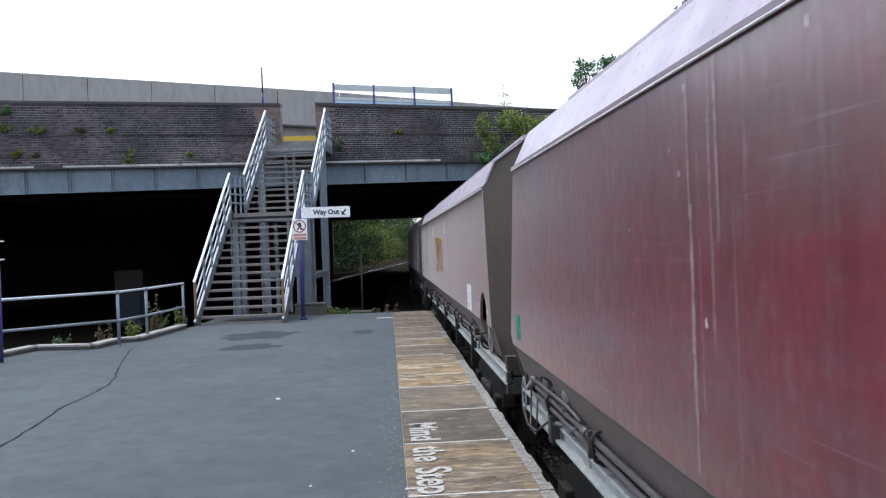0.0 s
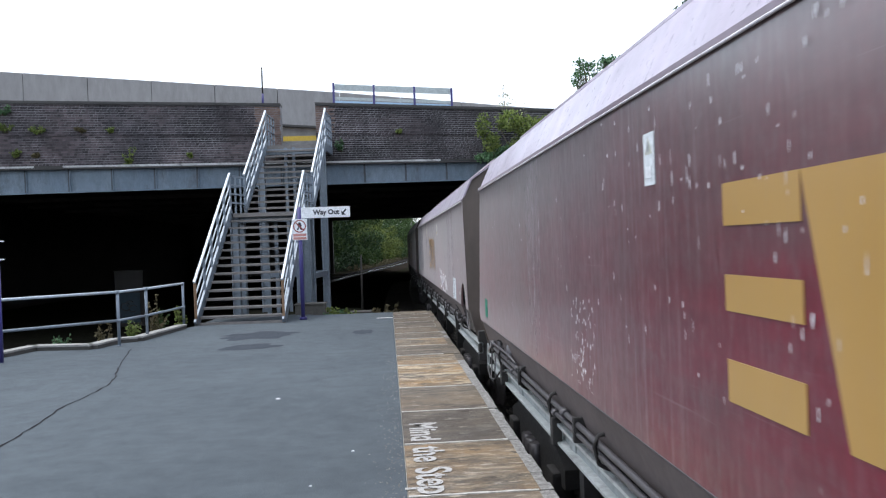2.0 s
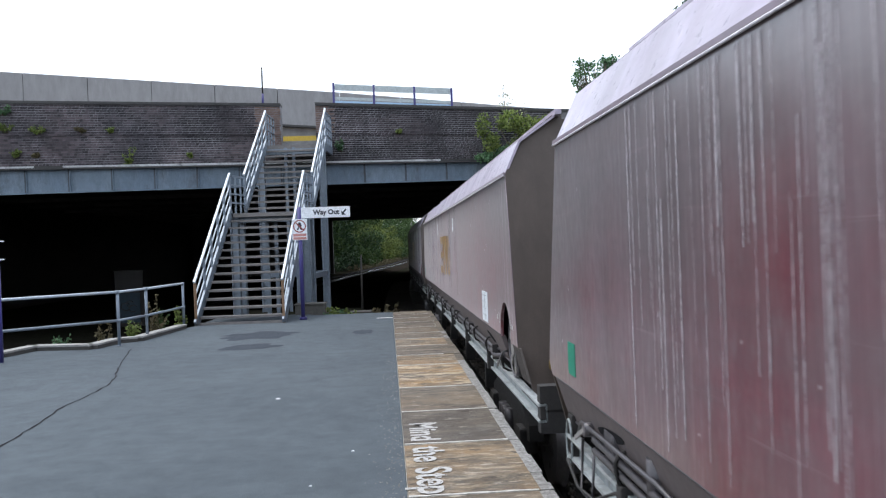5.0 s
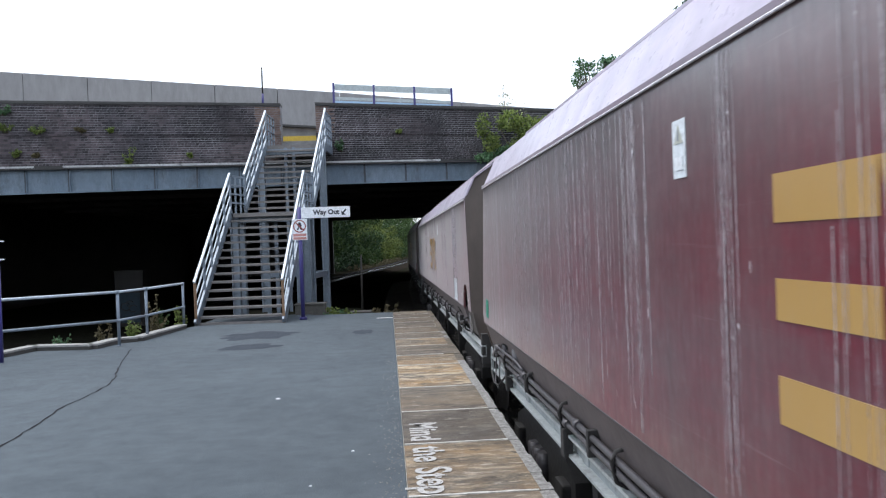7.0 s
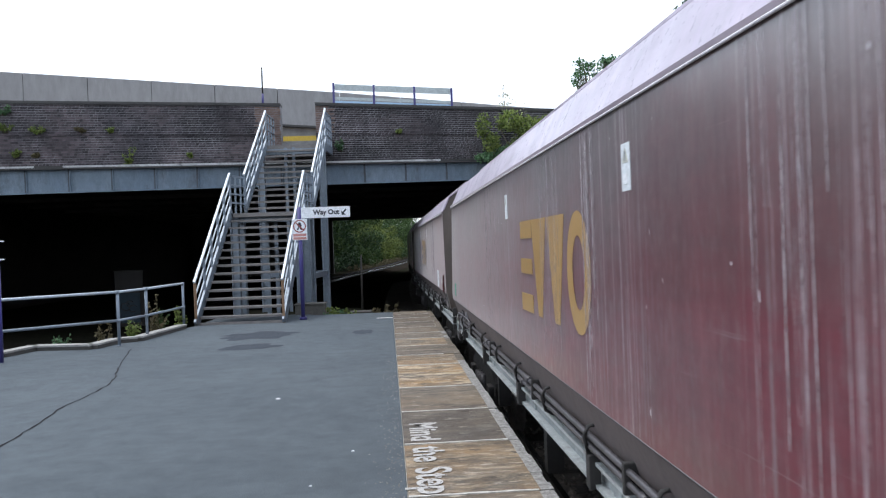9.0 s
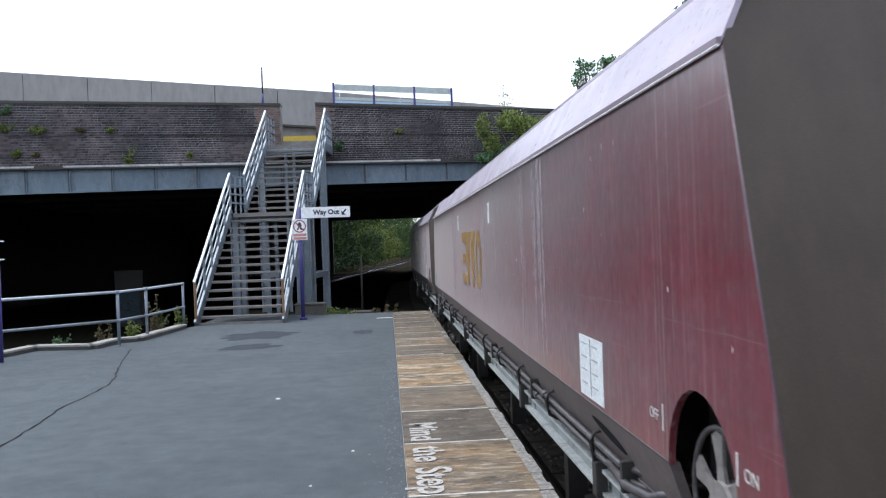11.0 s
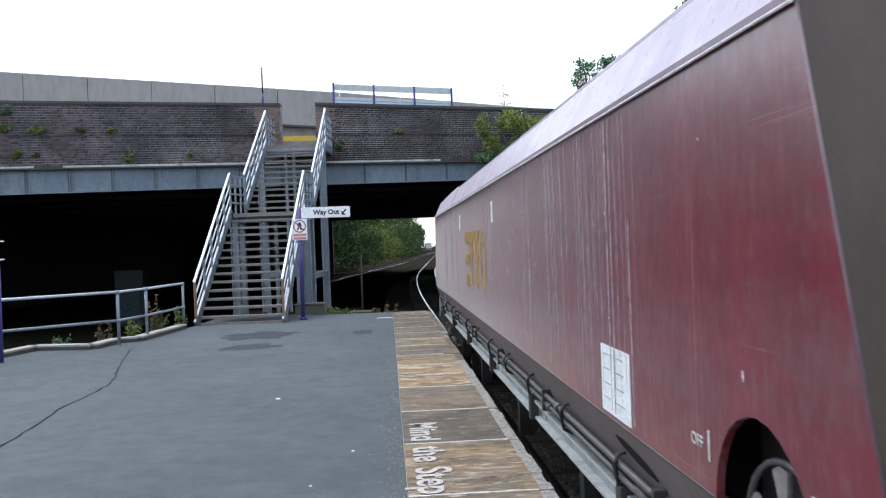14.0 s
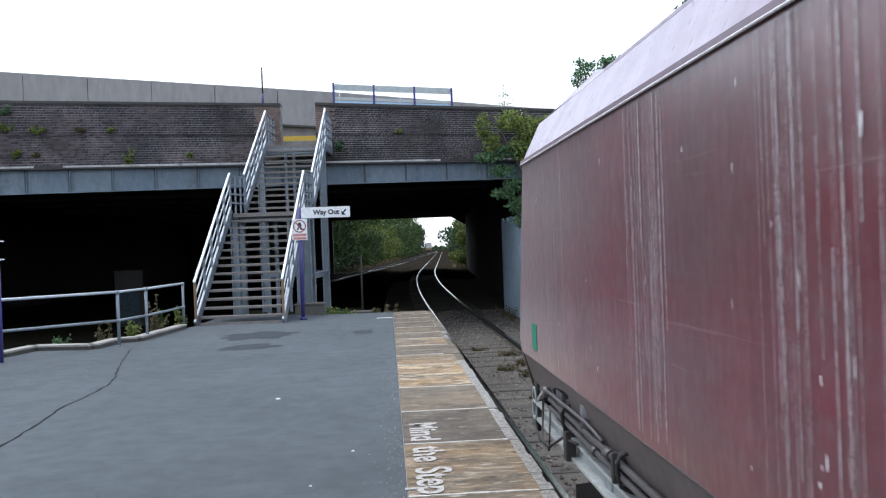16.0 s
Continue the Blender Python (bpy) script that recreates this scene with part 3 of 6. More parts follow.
# unseen dark walls added to the side and behind, blocking low sky from wagon reflections
structure(part("wall_west", box(nb(), -24.5, -24.0, -70, 25.5, -1.3, 3.6), M_DARKBRICK), "unseen dark wall added to darken the wagons' reflections", "wall")
structure(part("wall_south", box(nb(), -24.0, 24.0, -70.5, -70.0, -1.3, 4.6), M_DARKBRICK), "unseen dark wall added far behind the platform to block low sky", "wall")

# coping slabs with pale joints
coping = structure(part("coping_bed", box(nb(), INNER + 0.003, EDGE - 0.03, -14, END - 0.01, -0.074, -0.012), M_MORTAR), "pale mortar bed between the coping stones", "paving")
JOINTS = [5.0 - 1.283 * k for k in range(14, 0, -1)] + [5.0, 6.33, 7.58, 8.86, 10.54, 11.52, 12.6, 13.58, 14.48, 15.5, 16.6, 17.55, 18.45, END]
STAIN = {5.0: 0.55, 6.33: 0.10, 7.58: 0.18, 8.86: 0.85, 10.54: 0.6, 11.52: 0.12, 12.6: 0.5, 13.58: 0.1, 14.48: 0.3, 15.5: 0.12, 16.6: 0.25}
for y, y1 in zip(JOINTS, JOINTS[1:]):
    j = random.uniform(0.008, 0.015)
    bm = box(nb(), INNER + 0.008, EDGE - 0.10 + random.uniform(-0.02, 0.02), y + j, y1 - j, -0.07, random.uniform(-0.002, 0.004), 0.006)
    stone = part("coping_stone", bm, M_COPING, coping)
    stone.color = (STAIN.get(y, 0.2), 0, 0, 1)
    # worn nosing in broken pieces: pale where the old paint is left, stone-grey where it has gone
    # pale mortar smeared over the joint, broken along its length
    smear = nb()
    x = INNER + 0.01
    while x < EDGE - 0.12:
        x1 = min(x + random.uniform(0.04, 0.16), EDGE - 0.10)
        if random.random() < 0.97:
            a, b, c, d = (random.uniform(0.005, 0.018) for _ in range(4))
            prism(smear, [(x, y - a, 0.005), (x1 + 0.004, y - b, 0.005), (x1 + 0.004, y + c, 0.005), (x, y + d, 0.005)], (0, 0, -0.012))
        x = x1
    part("joint_mortar", smear, M_MORTAR, coping, "pale smeared mortar joint")
    yy = y + j
    while yy < y1 - j - 0.05:
        ln = min(random.uniform(0.12, 0.55), y1 - j - yy)
        pale = yy < 10.6 or 13.3 < yy < 13.6 or 14.2 < yy < 14.5
        inner = EDGE - 0.100 + random.uniform(-0.03, 0.005)
        part("nosing", box(nb(), inner, EDGE + random.uniform(-0.012, 0.006), yy + 0.001, yy + ln - 0.001, -0.09, random.uniform(-0.005, -0.001), 0.005), M_EDGE if pale else M_COPING, coping).color = (0.15, 0, 0, 1)
        yy += ln


def turned(x, y, z):
    """Words on the coping that read towards the viewer's feet, with their tops to the track."""
    return Matrix.Translation((x, y, z)) @ Matrix(((0, 1, 0, 0), (-1, 0, 0, 0), (0, 0, 1, 0), (0, 0, 0, 1)))


for word, yc, xc, size in (("Mind", 6.74, 0.235, 0.33), ("the", 6.0, 0.240, 0.33), ("Step", 5.33, 0.245, 0.345)):
    tagged(lettering("painted_word", word, size, turned(xc, yc, 0.0052), M_WORN, None, "", 0.0002, "CENTER", 0.007), "worn white painted warning words on the coping stones", "lettering", "painted warning")

# tar crack across the asphalt, patches and litter
crack = [(-3.15, 5.2), (-3.30, 7.06), (-3.35, 7.78), (-3.46, 8.69), (-3.43, 9.33), (-3.45, 10.15), (-3.60, 10.8), (-3.77, 11.4), (-4.1, 12.8), (-4.41, 14.1)]
bm = nb()
ends = []
for (xa, ya), (xb, yb) in zip(crack, crack[1:]):
    for k in range(6):
        f = k / 6
        w = random.uniform(0.005, 0.011) if k % 3 else random.uniform(0.010, 0.018)
        px, py = xa + (xb - xa) * f + random.uniform(-0.015, 0.015), ya + (yb - ya) * f
        ends.append((bm.verts.new((px - w, py, 0.003)), bm.verts.new((px + w, py, 0.003))))
for a, b in zip(ends, ends[1:]):
    bm.faces.new((a[0], a[1], b[1], b[0]))
structure(part("tar_seam", bm, M_TAR), "dark tarred crack across the asphalt", "crack")


def blot(name, cx, cy, rx, ry, material, label, category, seed):
    rnd = random.Random(seed)
    bm = nb()
    vs = [bm.verts.new((cx + rx * math.cos(a) * k, cy + ry * math.sin(a) * k, 0.003)) for a, k in ((2 * math.pi * i / 26, rnd.uniform(0.7, 1.1)) for i in range(26))]
    bm.faces.new(vs)
    return structure(part(name, bm, material), label, category)


blot("asphalt_patch", -2.45, 15.2, 0.75, 0.75, M_PATCH, "darker repaired patch in the asphalt", "patch", 1)
blot("asphalt_patch", -2.3, 13.4, 0.5, 0.45, M_PATCH, "darker repaired patch in the asphalt", "patch", 2)
blot("asphalt_patch", -0.5, 15.0, 0.22, 0.4, M_PATCH, "small dark damp patch in the asphalt", "patch", 3)
for x, y, sx in ((-1.2, 8.56, 0.024), (-0.32, 6.2, 0.012), (-0.56, 5.34, 0.010)):
    bm = nb()
    prism(bm, [(x - sx, y - sx, 0.002), (x + sx, y - sx * 0.6, 0.002), (x + sx * 0.6, y + sx, 0.002), (x - sx * 0.8, y + sx * 0.8, 0.002)], (0, 0, 0.006))
    tagged(part("litter_scrap", bm, M_SIGN), "small white scrap of litter on the asphalt", "litter", "litter on the platform")
rng = np.random.default_rng(31)
grit_v, grit_f = [], []
for i in range(420):
    gx, gy = INNER - 0.01 - abs(rng.normal(0, 0.10)), 4.3 + 7.0 * rng.uniform() ** 1.6
    s = rng.uniform(0.003, 0.009)
    ang = rng.uniform(0, 6.28)
    k = len(grit_v)
    for q in range(4):
        grit_v.append((gx + s * math.cos(ang + q * 1.57), gy + s * math.sin(ang + q * 1.57) * rng.uniform(0.6, 1.2), 0.001))
    grit_v.append((gx, gy, 0.001 + s * 0.8))
    grit_f += [(k, k + 1, k + 4), (k + 1, k + 2, k + 4), (k + 2, k + 3, k + 4), (k + 3, k, k + 4)]
me = bpy.data.meshes.new("grit")
me.from_pydata(grit_v, [], grit_f)
me.materials.append(M_EDGE)
tagged(new("grit", me), "pale crumbs of grit along the coping stones", "grit", kind="stuff")
bm = box(nb(), -0.30, 0.055, 17.76, 17.86, 0.001, 0.006)
structure(part("painted_mark", bm, M_WHITE), "short worn white paint mark on the asphalt", "marking")

# low stepped kerb behind the platform
kerb_points = [(-7.6, 12.4), (-6.3, 13.5), (-6.12, 14.35), (-5.08, 14.15), (-4.95, 15.0), (-4.62, 15.12), (-4.36, 17.3)]
for a, b in zip(kerb_points, kerb_points[1:]):
    kerb = thing("kerb", Matrix(), "pale-topped concrete kerb along the back of the platform", "kerb", "stepped kerb")
    part("kerb_body", beam(nb(), (*a, 0.0), (*b, 0.0), 0.19, 0.12), M_WALL, kerb)
    part("kerb_top", beam(nb(), (*a, 0.076), (*b, 0.076), 0.21, 0.032), M_KERB, kerb, "worn pale kerb top")

# ---- tubular railing ----
railing = thing("railing", Matrix(), "grey galvanised tubular railing with two rails", "railing")
posts = [(-6.95, 12.55), (-4.75, 14.52), (-4.55, 15.49), (-4.37, 17.5)]
for x, y in posts:
    p = part("post", tube(nb(), [(x, y, 0.0), (x, y, 0.95)], 0.027, 12), M_STEEL, railing)
    part("base_plate", box(nb(), x - 0.045, x + 0.045, y - 0.045, y + 0.045, 0.0, 0.008), M_STEEL, p)
    for z in (0.44, 0.94):
        part("clamp", tube(nb(), [(x, y, z - 0.035), (x, y, z + 0.03)], 0.034, 12), M_STEEL, p)
for z in (0.44, 0.94):
    for a, b in zip(posts, posts[1:]):
        part("rail_tube", tube(nb(), [(*a, z), (*b, z)], 0.0235, 12), M_STEEL if z < 0.5 else M_RAILTOP, railing)
    for a, b in (((-9.0, 11.0), posts[0]),):
        part("rail_tube", tube(nb(), [(*a, z), (*b, z)], 0.0235, 12), M_STEEL if z < 0.5 else M_RAILTOP, railing)

# ---- the stairs up to the bridge ----
RISE, BASE_Y, WIDE = 0.183, 17.87, 1.80
stairs = thing("staircase", Matrix.Translation((-3.24, BASE_Y, 0)) @ pose(0, 0, 0, 0, 0, -3.9), "grey steel staircase with open risers and a middle landing", "stairs")
LOW_GO, UP_GO, LAND = 0.240, 0.254, 0.95
Z1, Z2 = 14 * RISE, 26 * RISE
YL = 13 * LOW_GO          # front edge of the landing
YU = YL + LAND            # foot of the upper flight
YT = YU + 12 * UP_GO      # front edge of the top landing
HW = WIDE / 2 + 0.05
tread_mesh = bpy.data.meshes.new("tread")
bm = box(nb(), -WIDE / 2, WIDE / 2, 0, 0.23, -0.036, 0, 0.005)
box(bm, -WIDE / 2, WIDE / 2, 0.004, 0.016, -0.052, -0.03)
bm.to_mesh(tread_mesh)
bm.free()
tread_mesh.materials.append(M_TREAD)
IN_L, IN_R = 0.17, 0.08   # how far the upper flight stands over to the side
upper_tread = bpy.data.meshes.new("tread")
bm = box(nb(), -WIDE / 2 + IN_L, WIDE / 2 + IN_R, 0, 0.23, -0.036, 0, 0.005)
box(bm, -WIDE / 2 + IN_L, WIDE / 2 + IN_R, 0.004, 0.016, -0.052, -0.03)
bm.to_mesh(upper_tread)
bm.free()
upper_tread.materials.append(M_TREAD)
for k in range(1, 14):
    ob = new("tread", tread_mesh)
    ob.parent = stairs
    ob.matrix_basis = pose(0, (k - 1) * LOW_GO, k * RISE)
for k in range(1, 12):
    ob = new("tread", upper_tread)
    ob.parent = stairs
    ob.matrix_basis = pose(0, YU + (k - 1) * UP_GO, Z1 + k * RISE)
part("foot_plate", box(nb(), -WIDE / 2, WIDE / 2, -0.05, 0.03, 0.0, 0.05), M_TREAD, stairs)
part("landing", box(nb(), -WIDE / 2, WIDE / 2, YL, YU + 0.1, Z1 - 0.10, Z1), M_TREAD, stairs, "flat middle landing")
part("top_landing", box(nb(), -WIDE / 2 - 0.06, WIDE / 2 + 0.06, YT - 0.254, 26.35 - BASE_Y, Z2 - 0.14, Z2), M_TREAD, stairs, "flat top landing that meets the bridge")


def flight_side(s, y0, z0, y1, z1, over=0.0):
    """Stringer and balustrade of one flight on one side."""
    x = s * HW + over
    d = Vector((0, y1 - y0, z1 - z0)).normalized()
    st = part("stringer", beam(nb(), (x, y0 - 0.12, z0 + 0.02), (x, y1 + 0.05, z1 + 0.02), 0.05, 0.24), M_STEEL, stairs)
    part("handrail", beam(nb(), (x, y0 - 0.14, z0 + 0.96), (x, y1, z1 + 0.96), 0.05, 0.045), M_RAILTOP, stairs, "pale painted handrail")
    for h in (0.38, 0.66):
        part("mid_rail", beam(nb(), (x, y0 - 0.10, z0 + h), (x, y1, z1 + h), 0.03, 0.03), M_STEEL, stairs)
    n = 5
    for i in range(n + 1):
        f = i / n
        yy, zz = y0 + (y1 - y0) * f, z0 + (z1 - z0) * f
        if i == 0:
            yy -= 0.1
        part("baluster", beam(nb(), (x, yy, zz + (0.0 if i == 0 else 0.05)), (x, yy, zz + 0.95), 0.05, 0.05, (0, 1, 0)), M_RUST if i == 0 and z0 < 0.1 else M_STEEL, stairs)


for s in (-1, 1):
    flight_side(s, 0.0, -0.02, YL, Z1 + 0.07)
    flight_side(s, YU, Z1 + RISE * 0.5, YT - 0.2, Z2 + 0.10, IN_L if s < 0 else IN_R)
    x = s * HW
    xu = x + (IN_L if s < 0 else IN_R)
    for y0, y1, z, x, x1 in ((YL, YU, Z1, x, xu), (YT - 0.2, 26.0 - BASE_Y, Z2, xu, xu)):
        for h in (0.28, 0.51, 0.74, 0.98):
            part("landing_rail", beam(nb(), (x, y0, z + h), (x1, y1, z + h), 0.035, 0.04), M_STEEL, stairs)
        for f in (0.33, 0.66, 1.0):
            yy = y0 + (y1 - y0) * f
            xx = x + (x1 - x) * f
            part("landing_post", beam(nb(), (xx, yy, z), (xx, yy, z + 0.98), 0.04, 0.04, (0, 1, 0)), M_STEEL, stairs)
        part("landing_edge", beam(nb(), (x, y0 - 0.05, z - 0.1), (x, y1, z - 0.1), 0.05, 0.22), M_STEEL, stairs)
    x = s * HW
    # columns under the landings
    for yy, z in ((YL + 0.25, Z1), (YU - 0.05, Z1), (24.6 - BASE_Y, Z2)):
        c = part("column", box(nb(), x * 0.97 - 0.09, x * 0.97 + 0.09, yy - 0.012, yy + 0.012, -0.6, z - 0.1), M_STEEL, stairs)
        for e in (-0.09, 0.09):
            part("flange", box(nb(), x * 0.97 + e - 0.01, x * 0.97 + e + 0.01, yy - 0.09, yy + 0.09, -0.6, z - 0.1), M_STEEL, c)
    for yy, z in ((YL + 0.6, Z1), (24.6 - BASE_Y, Z2)):
        part("inner_post", beam(nb(), (s * 0.12 - 0.05, yy, -0.6), (s * 0.12 - 0.05, yy, z - 0.1), 0.09, 0.09, (0, 1, 0)), M_STEEL, stairs)
part("cross_brace", beam(nb(), (HW * 0.97, YL + 0.25, 0.85), (HW * 0.97, 24.6 - BASE_Y, 0.85), 0.08, 0.16), M_STEEL, stairs)
for yy, z in ((YL + 0.35, Z1 - 0.16), (24.6 - BASE_Y, Z2 - 0.22), (24.6 - BASE_Y, 0.85)):
    part("cross_beam", beam(nb(), (-HW, yy, z), (HW, yy, z), 0.1, 0.16), M_STEEL, stairs)

# ground behind the platform's end and a low brick base
structure(part("bank", prism(nb(), [(-4.3, 19.3, -0.14), (-1.75, 19.4, -0.14), (-0.9, 20.2, -0.2), (-0.75, 24.5, -0.3), (-1.0, 26, -0.35), (-4.6, 26, -0.3)], (0, 0, -1.0)), M_EARTH), "rubble and earth behind the platform end", "ground")
base = thing("stone_block", pose(-1.86, 19.9, -0.14), "weathered grey stone block beside the stairs", "block")
part("block_body", box(nb(), -0.42, 0.30, -0.22, 0.25, 0, 0.36, 0.03), M_BLOCK, base)
part("block_cap", box(nb(), -0.44, 0.32, -0.24, 0.27, 0.36, 0.40, 0.012), M_BLOCK, base, "worn cap stone")
slabx = thing("edging_slab", pose(-1.0, 20.1, -0.12), "broken stone slab at the end of the platform", "slab")
part("slab_body", box(nb(), -0.55, 0.55, -0.25, 0.25, -0.1, 0.12, 0.02), M_WALL, slabx)

# ---- sign posts ----
sign = thing("sign_post", pose(-1.94, 18.27, 0), "purple-blue post with exit and no-entry signs", "sign")
part("post", tube(nb(), [(0, 0, 0), (0, 0, 2.52)], 0.045, 14), M_PURPLE, sign)
part("base_collar", tube(nb(), [(0, 0, 0), (0, 0, 0.06)], 0.08, 14), M_PURPLE, sign)
part("arm", box(nb(), -0.03, 0.16, -0.02, 0.02, 2.40, 2.44), M_PURPLE, sign)
part("arm", box(nb(), -0.03, 0.16, -0.02, 0.02, 2.30, 2.34), M_PURPLE, sign)
board = part("exit_board", box(nb(), 0.04, 1.13, -0.055, -0.030, 2.265, 2.505, 0.006), M_SIGN, sign, "white exit board with dark lettering")
UPRIGHT = pose(0, 0, 0, 90, 0, 0)
lettering("board_words", "Way Out", 0.150, Matrix.Translation((0.600, -0.0575, 2.385)) @ UPRIGHT, M_INK, board, "dark blue-black words", 0.0008, "CENTER", 0.006)
bm = nb()
prism(bm, [(0.94, -0.056, 2.315), (0.94, -0.056, 2.42), (0.965, -0.056, 2.385), (1.035, -0.056, 2.455), (1.06, -0.056, 2.43), (0.99, -0.056, 2.36), (1.04, -0.056, 2.315)], (0, -0.002, 0))
part("arrow", bm, M_INK, board, "dark arrow pointing down to the stairs")
warn = part("warning_board", box(nb(), -0.165, 0.165, -0.075, -0.055, 1.78, 2.25, 0.005), M_SIGN, sign, "white warning board with a red ring")
bm = nb()
ring = []
for k in range(28):
    a = 2 * math.pi * k / 28
    ring.append([bm.verts.new((r * math.cos(a), yy, 2.09 + r * math.sin(a))) for r, yy in ((0.118, -0.077), (0.142, -0.077))])
for k in range(28):
    a, b = ring[k], ring[(k + 1) % 28]
    bm.faces.new((a[0], a[1], b[1], b[0]))
part("ring", bm, M_RED, warn, "red ring")
part("slash", beam(nb(), (-0.085, -0.0775, 2.175), (0.085, -0.0775, 2.005), 0.002, 0.028), M_RED, warn)
part("symbol", prism(nb(), [(-0.020, -0.0768, 2.175), (0.025, -0.0768, 2.175), (0.055, -0.0768, 2.09), (0.030, -0.0768, 2.085), (0.055, -0.0768, 2.005), (0.025, -0.0768, 2.005), (0.0, -0.0768, 2.065), (-0.035, -0.0768, 2.005), (-0.062, -0.0768, 2.012), (-0.025, -0.0768, 2.085), (-0.050, -0.0768, 2.10)], (0, 0.001, 0)), M_INK, warn, "small dark symbol")
part("text_bar", box(nb(), -0.145, 0.145, -0.077, -0.075, 1.865, 1.925), M_FADEDRED, warn)
part("text_bar", box(nb(), -0.145, 0.145, -0.077, -0.075, 1.795, 1.85), M_FADEDRED, warn)

post2 = thing("lamp_post", pose(-5.99, 12.82, 0), "purple-blue steel post with pale brackets", "post")
part("post", tube(nb(), [(0, 0, 0), (0, 0, 1.60)], 0.055, 16), M_PURPLE, post2)
part("upper_post", tube(nb(), [(-0.03, 0, 1.60), (-0.03, 0, 4.2)], 0.03, 12), M_PURPLE, post2)
for z in (1.58, 1.86):
    part("bracket", box(nb(), -0.03, 0.12, -0.02, 0.02, z - 0.009, z + 0.009), M_SIGN, post2, "pale bracket arm")

# ---- the bridge ----
FACE = 26.0                       # near face of the girder and parapet
FAR = 94.0                        # far side of the wide bridge


def sill_z(x):
    return 4.36 - 0.0116 * (x + 4.3)


def top_z(x):
    return 6.25 - 0.0345 * (x + 3.2) if x < -2.7 else 6.25 - 0.051 * (x + 2.1)


bridge = thing("girder", Matrix(), "blue-grey painted steel bridge girder with stiffeners", "girder")
GX0, GX1 = -34.0, 9.0
bm = nb()
prism(bm, [(GX0, FACE + 0.1, 3.62), (GX1, FACE + 0.1, 3.62), (GX1, FACE + 0.1, sill_z(GX1) - 0.05), (GX0, FACE + 0.1, sill_z(GX0) - 0.05)], (0, 0.03, 0))
part("web", bm, M_GIRDER, bridge)
part("bottom_flange", beam(nb(), (GX0, FACE + 0.03, 3.60), (GX1, FACE + 0.03, 3.64), 0.22, 0.035), M_GIRDER, bridge)
part("top_flange", beam(nb(), (GX0, FACE + 0.05, sill_z(GX0) - 0.05), (GX1, FACE + 0.05, sill_z(GX1) - 0.05), 0.20, 0.03), M_GIRDER, bridge)
x = GX0 + 0.4
while x < GX1:
    part("stiffener", box(nb(), x - 0.012, x + 0.012, FACE + 0.03, FACE + 0.1, 3.64, sill_z(x) - 0.066), M_GIRDER, bridge)
    part("splice_plate", box(nb(), x - 0.075, x - 0.013, FACE + 0.088, FACE + 0.1, 3.645, sill_z(x) - 0.067), M_SPLICE, bridge, "rust-stained splice plate")
    x += 1.32
# dark strip added in place of the shadow below the ledge
part("shadow_angle", beam(nb(), (GX0, FACE - 0.02, sill_z(GX0) - 0.055), (GX1, FACE - 0.02, sill_z(GX1) - 0.055), 0.12, 0.05), M_COPE, bridge, "dark strip standing for the ledge's shadow")
ledge = thing("ledge", Matrix(), "flaking white-painted stone ledge above the girder", "ledge")
x = GX0
while x < GX1:
    x1 = min(x + random.uniform(0.7, 1.5), GX1)
    part("ledge_stone", beam(nb(), (x + 0.005, FACE + 0.06, sill_z(x) + 0.005), (x1 - 0.005, FACE + 0.06, sill_z(x1) + 0.005), 0.28, random.uniform(0.045, 0.068)), M_STRING if random.random() < 0.82 else M_COPE, ledge)
    x = x1

GAP0, GAP1 = -3.24, -2.14
for name, xa, xb in (("parapet_west", GX0, GAP0), ("parapet_east", GAP1, GX1)):
    bm = nb()
    prism(bm, [(xa, FACE + 0.02, sill_z(xa) + 0.04), (xb, FACE + 0.02, sill_z(xb) + 0.04), (xb, FACE + 0.02, top_z(xb) - 0.09), (xa, FACE + 0.02, top_z(xa) - 0.09)], (0, 0.42, 0))
    wall = structure(part(name, bm, M_JOINT), "dark weathered brick parapet of the road bridge", "wall")
    bm = nb()
    prism(bm, [(xa, FACE - 0.03, top_z(xa) - 0.09), (xb, FACE - 0.03, top_z(xb) - 0.09), (xb, FACE - 0.03, top_z(xb)), (xa, FACE - 0.03, top_z(xa))], (0, 0.52, 0))
    part("coping", bm, M_COPE, wall, "dark coping course")
    nearest = 0
    dark_rest, red_rest = nb(), nb()
    rows = 25
    for r in range(rows):
        x = max(xa, -14.0) - (0.055 if r % 2 else 0.0)
        while x < min(xb, 5.5):
            w = (0.215 if r % 2 else 0.105) * random.uniform(0.9, 1.1)
            a, b = max(x, max(xa, -14.0)) + 0.002, min(x + w, xb) - 0.002
            if b - a > 0.04:
                h0, h1 = sill_z((a + b) / 2) + 0.045, top_z((a + b) / 2) - 0.095
                z0 = h0 + (h1 - h0) * r / rows
                z1 = z0 + (h1 - h0) / rows - random.uniform(0.013, 0.020)
                out = random.uniform(0.001, 0.006) + (0.02 if r == 12 else 0.0)
                red = (GAP0 - 0.85 < a < GAP0 or GAP1 < a < GAP1 + 0.42) and (r > 12 or (a > GAP0 - 0.5 and a < GAP0))
                near = -6.4 < a < 1.2 and r > 8 and nearest < 300
                bm = nb() if near else (red_rest if red else dark_rest)
                box(bm, a, b, FACE + 0.02 - out, FACE + 0.025, z0, z1)
                if near:
                    nearest += 1
                    part("brick", bm, M_BRICKRED if red else M_BRICK, wall)
            x += w + 0.006
    tagged(part("bricks", dark_rest, M_BRICK, wall), kind="stuff")
    tagged(part("newer_bricks", red_rest, M_BRICKRED, wall), kind="stuff")

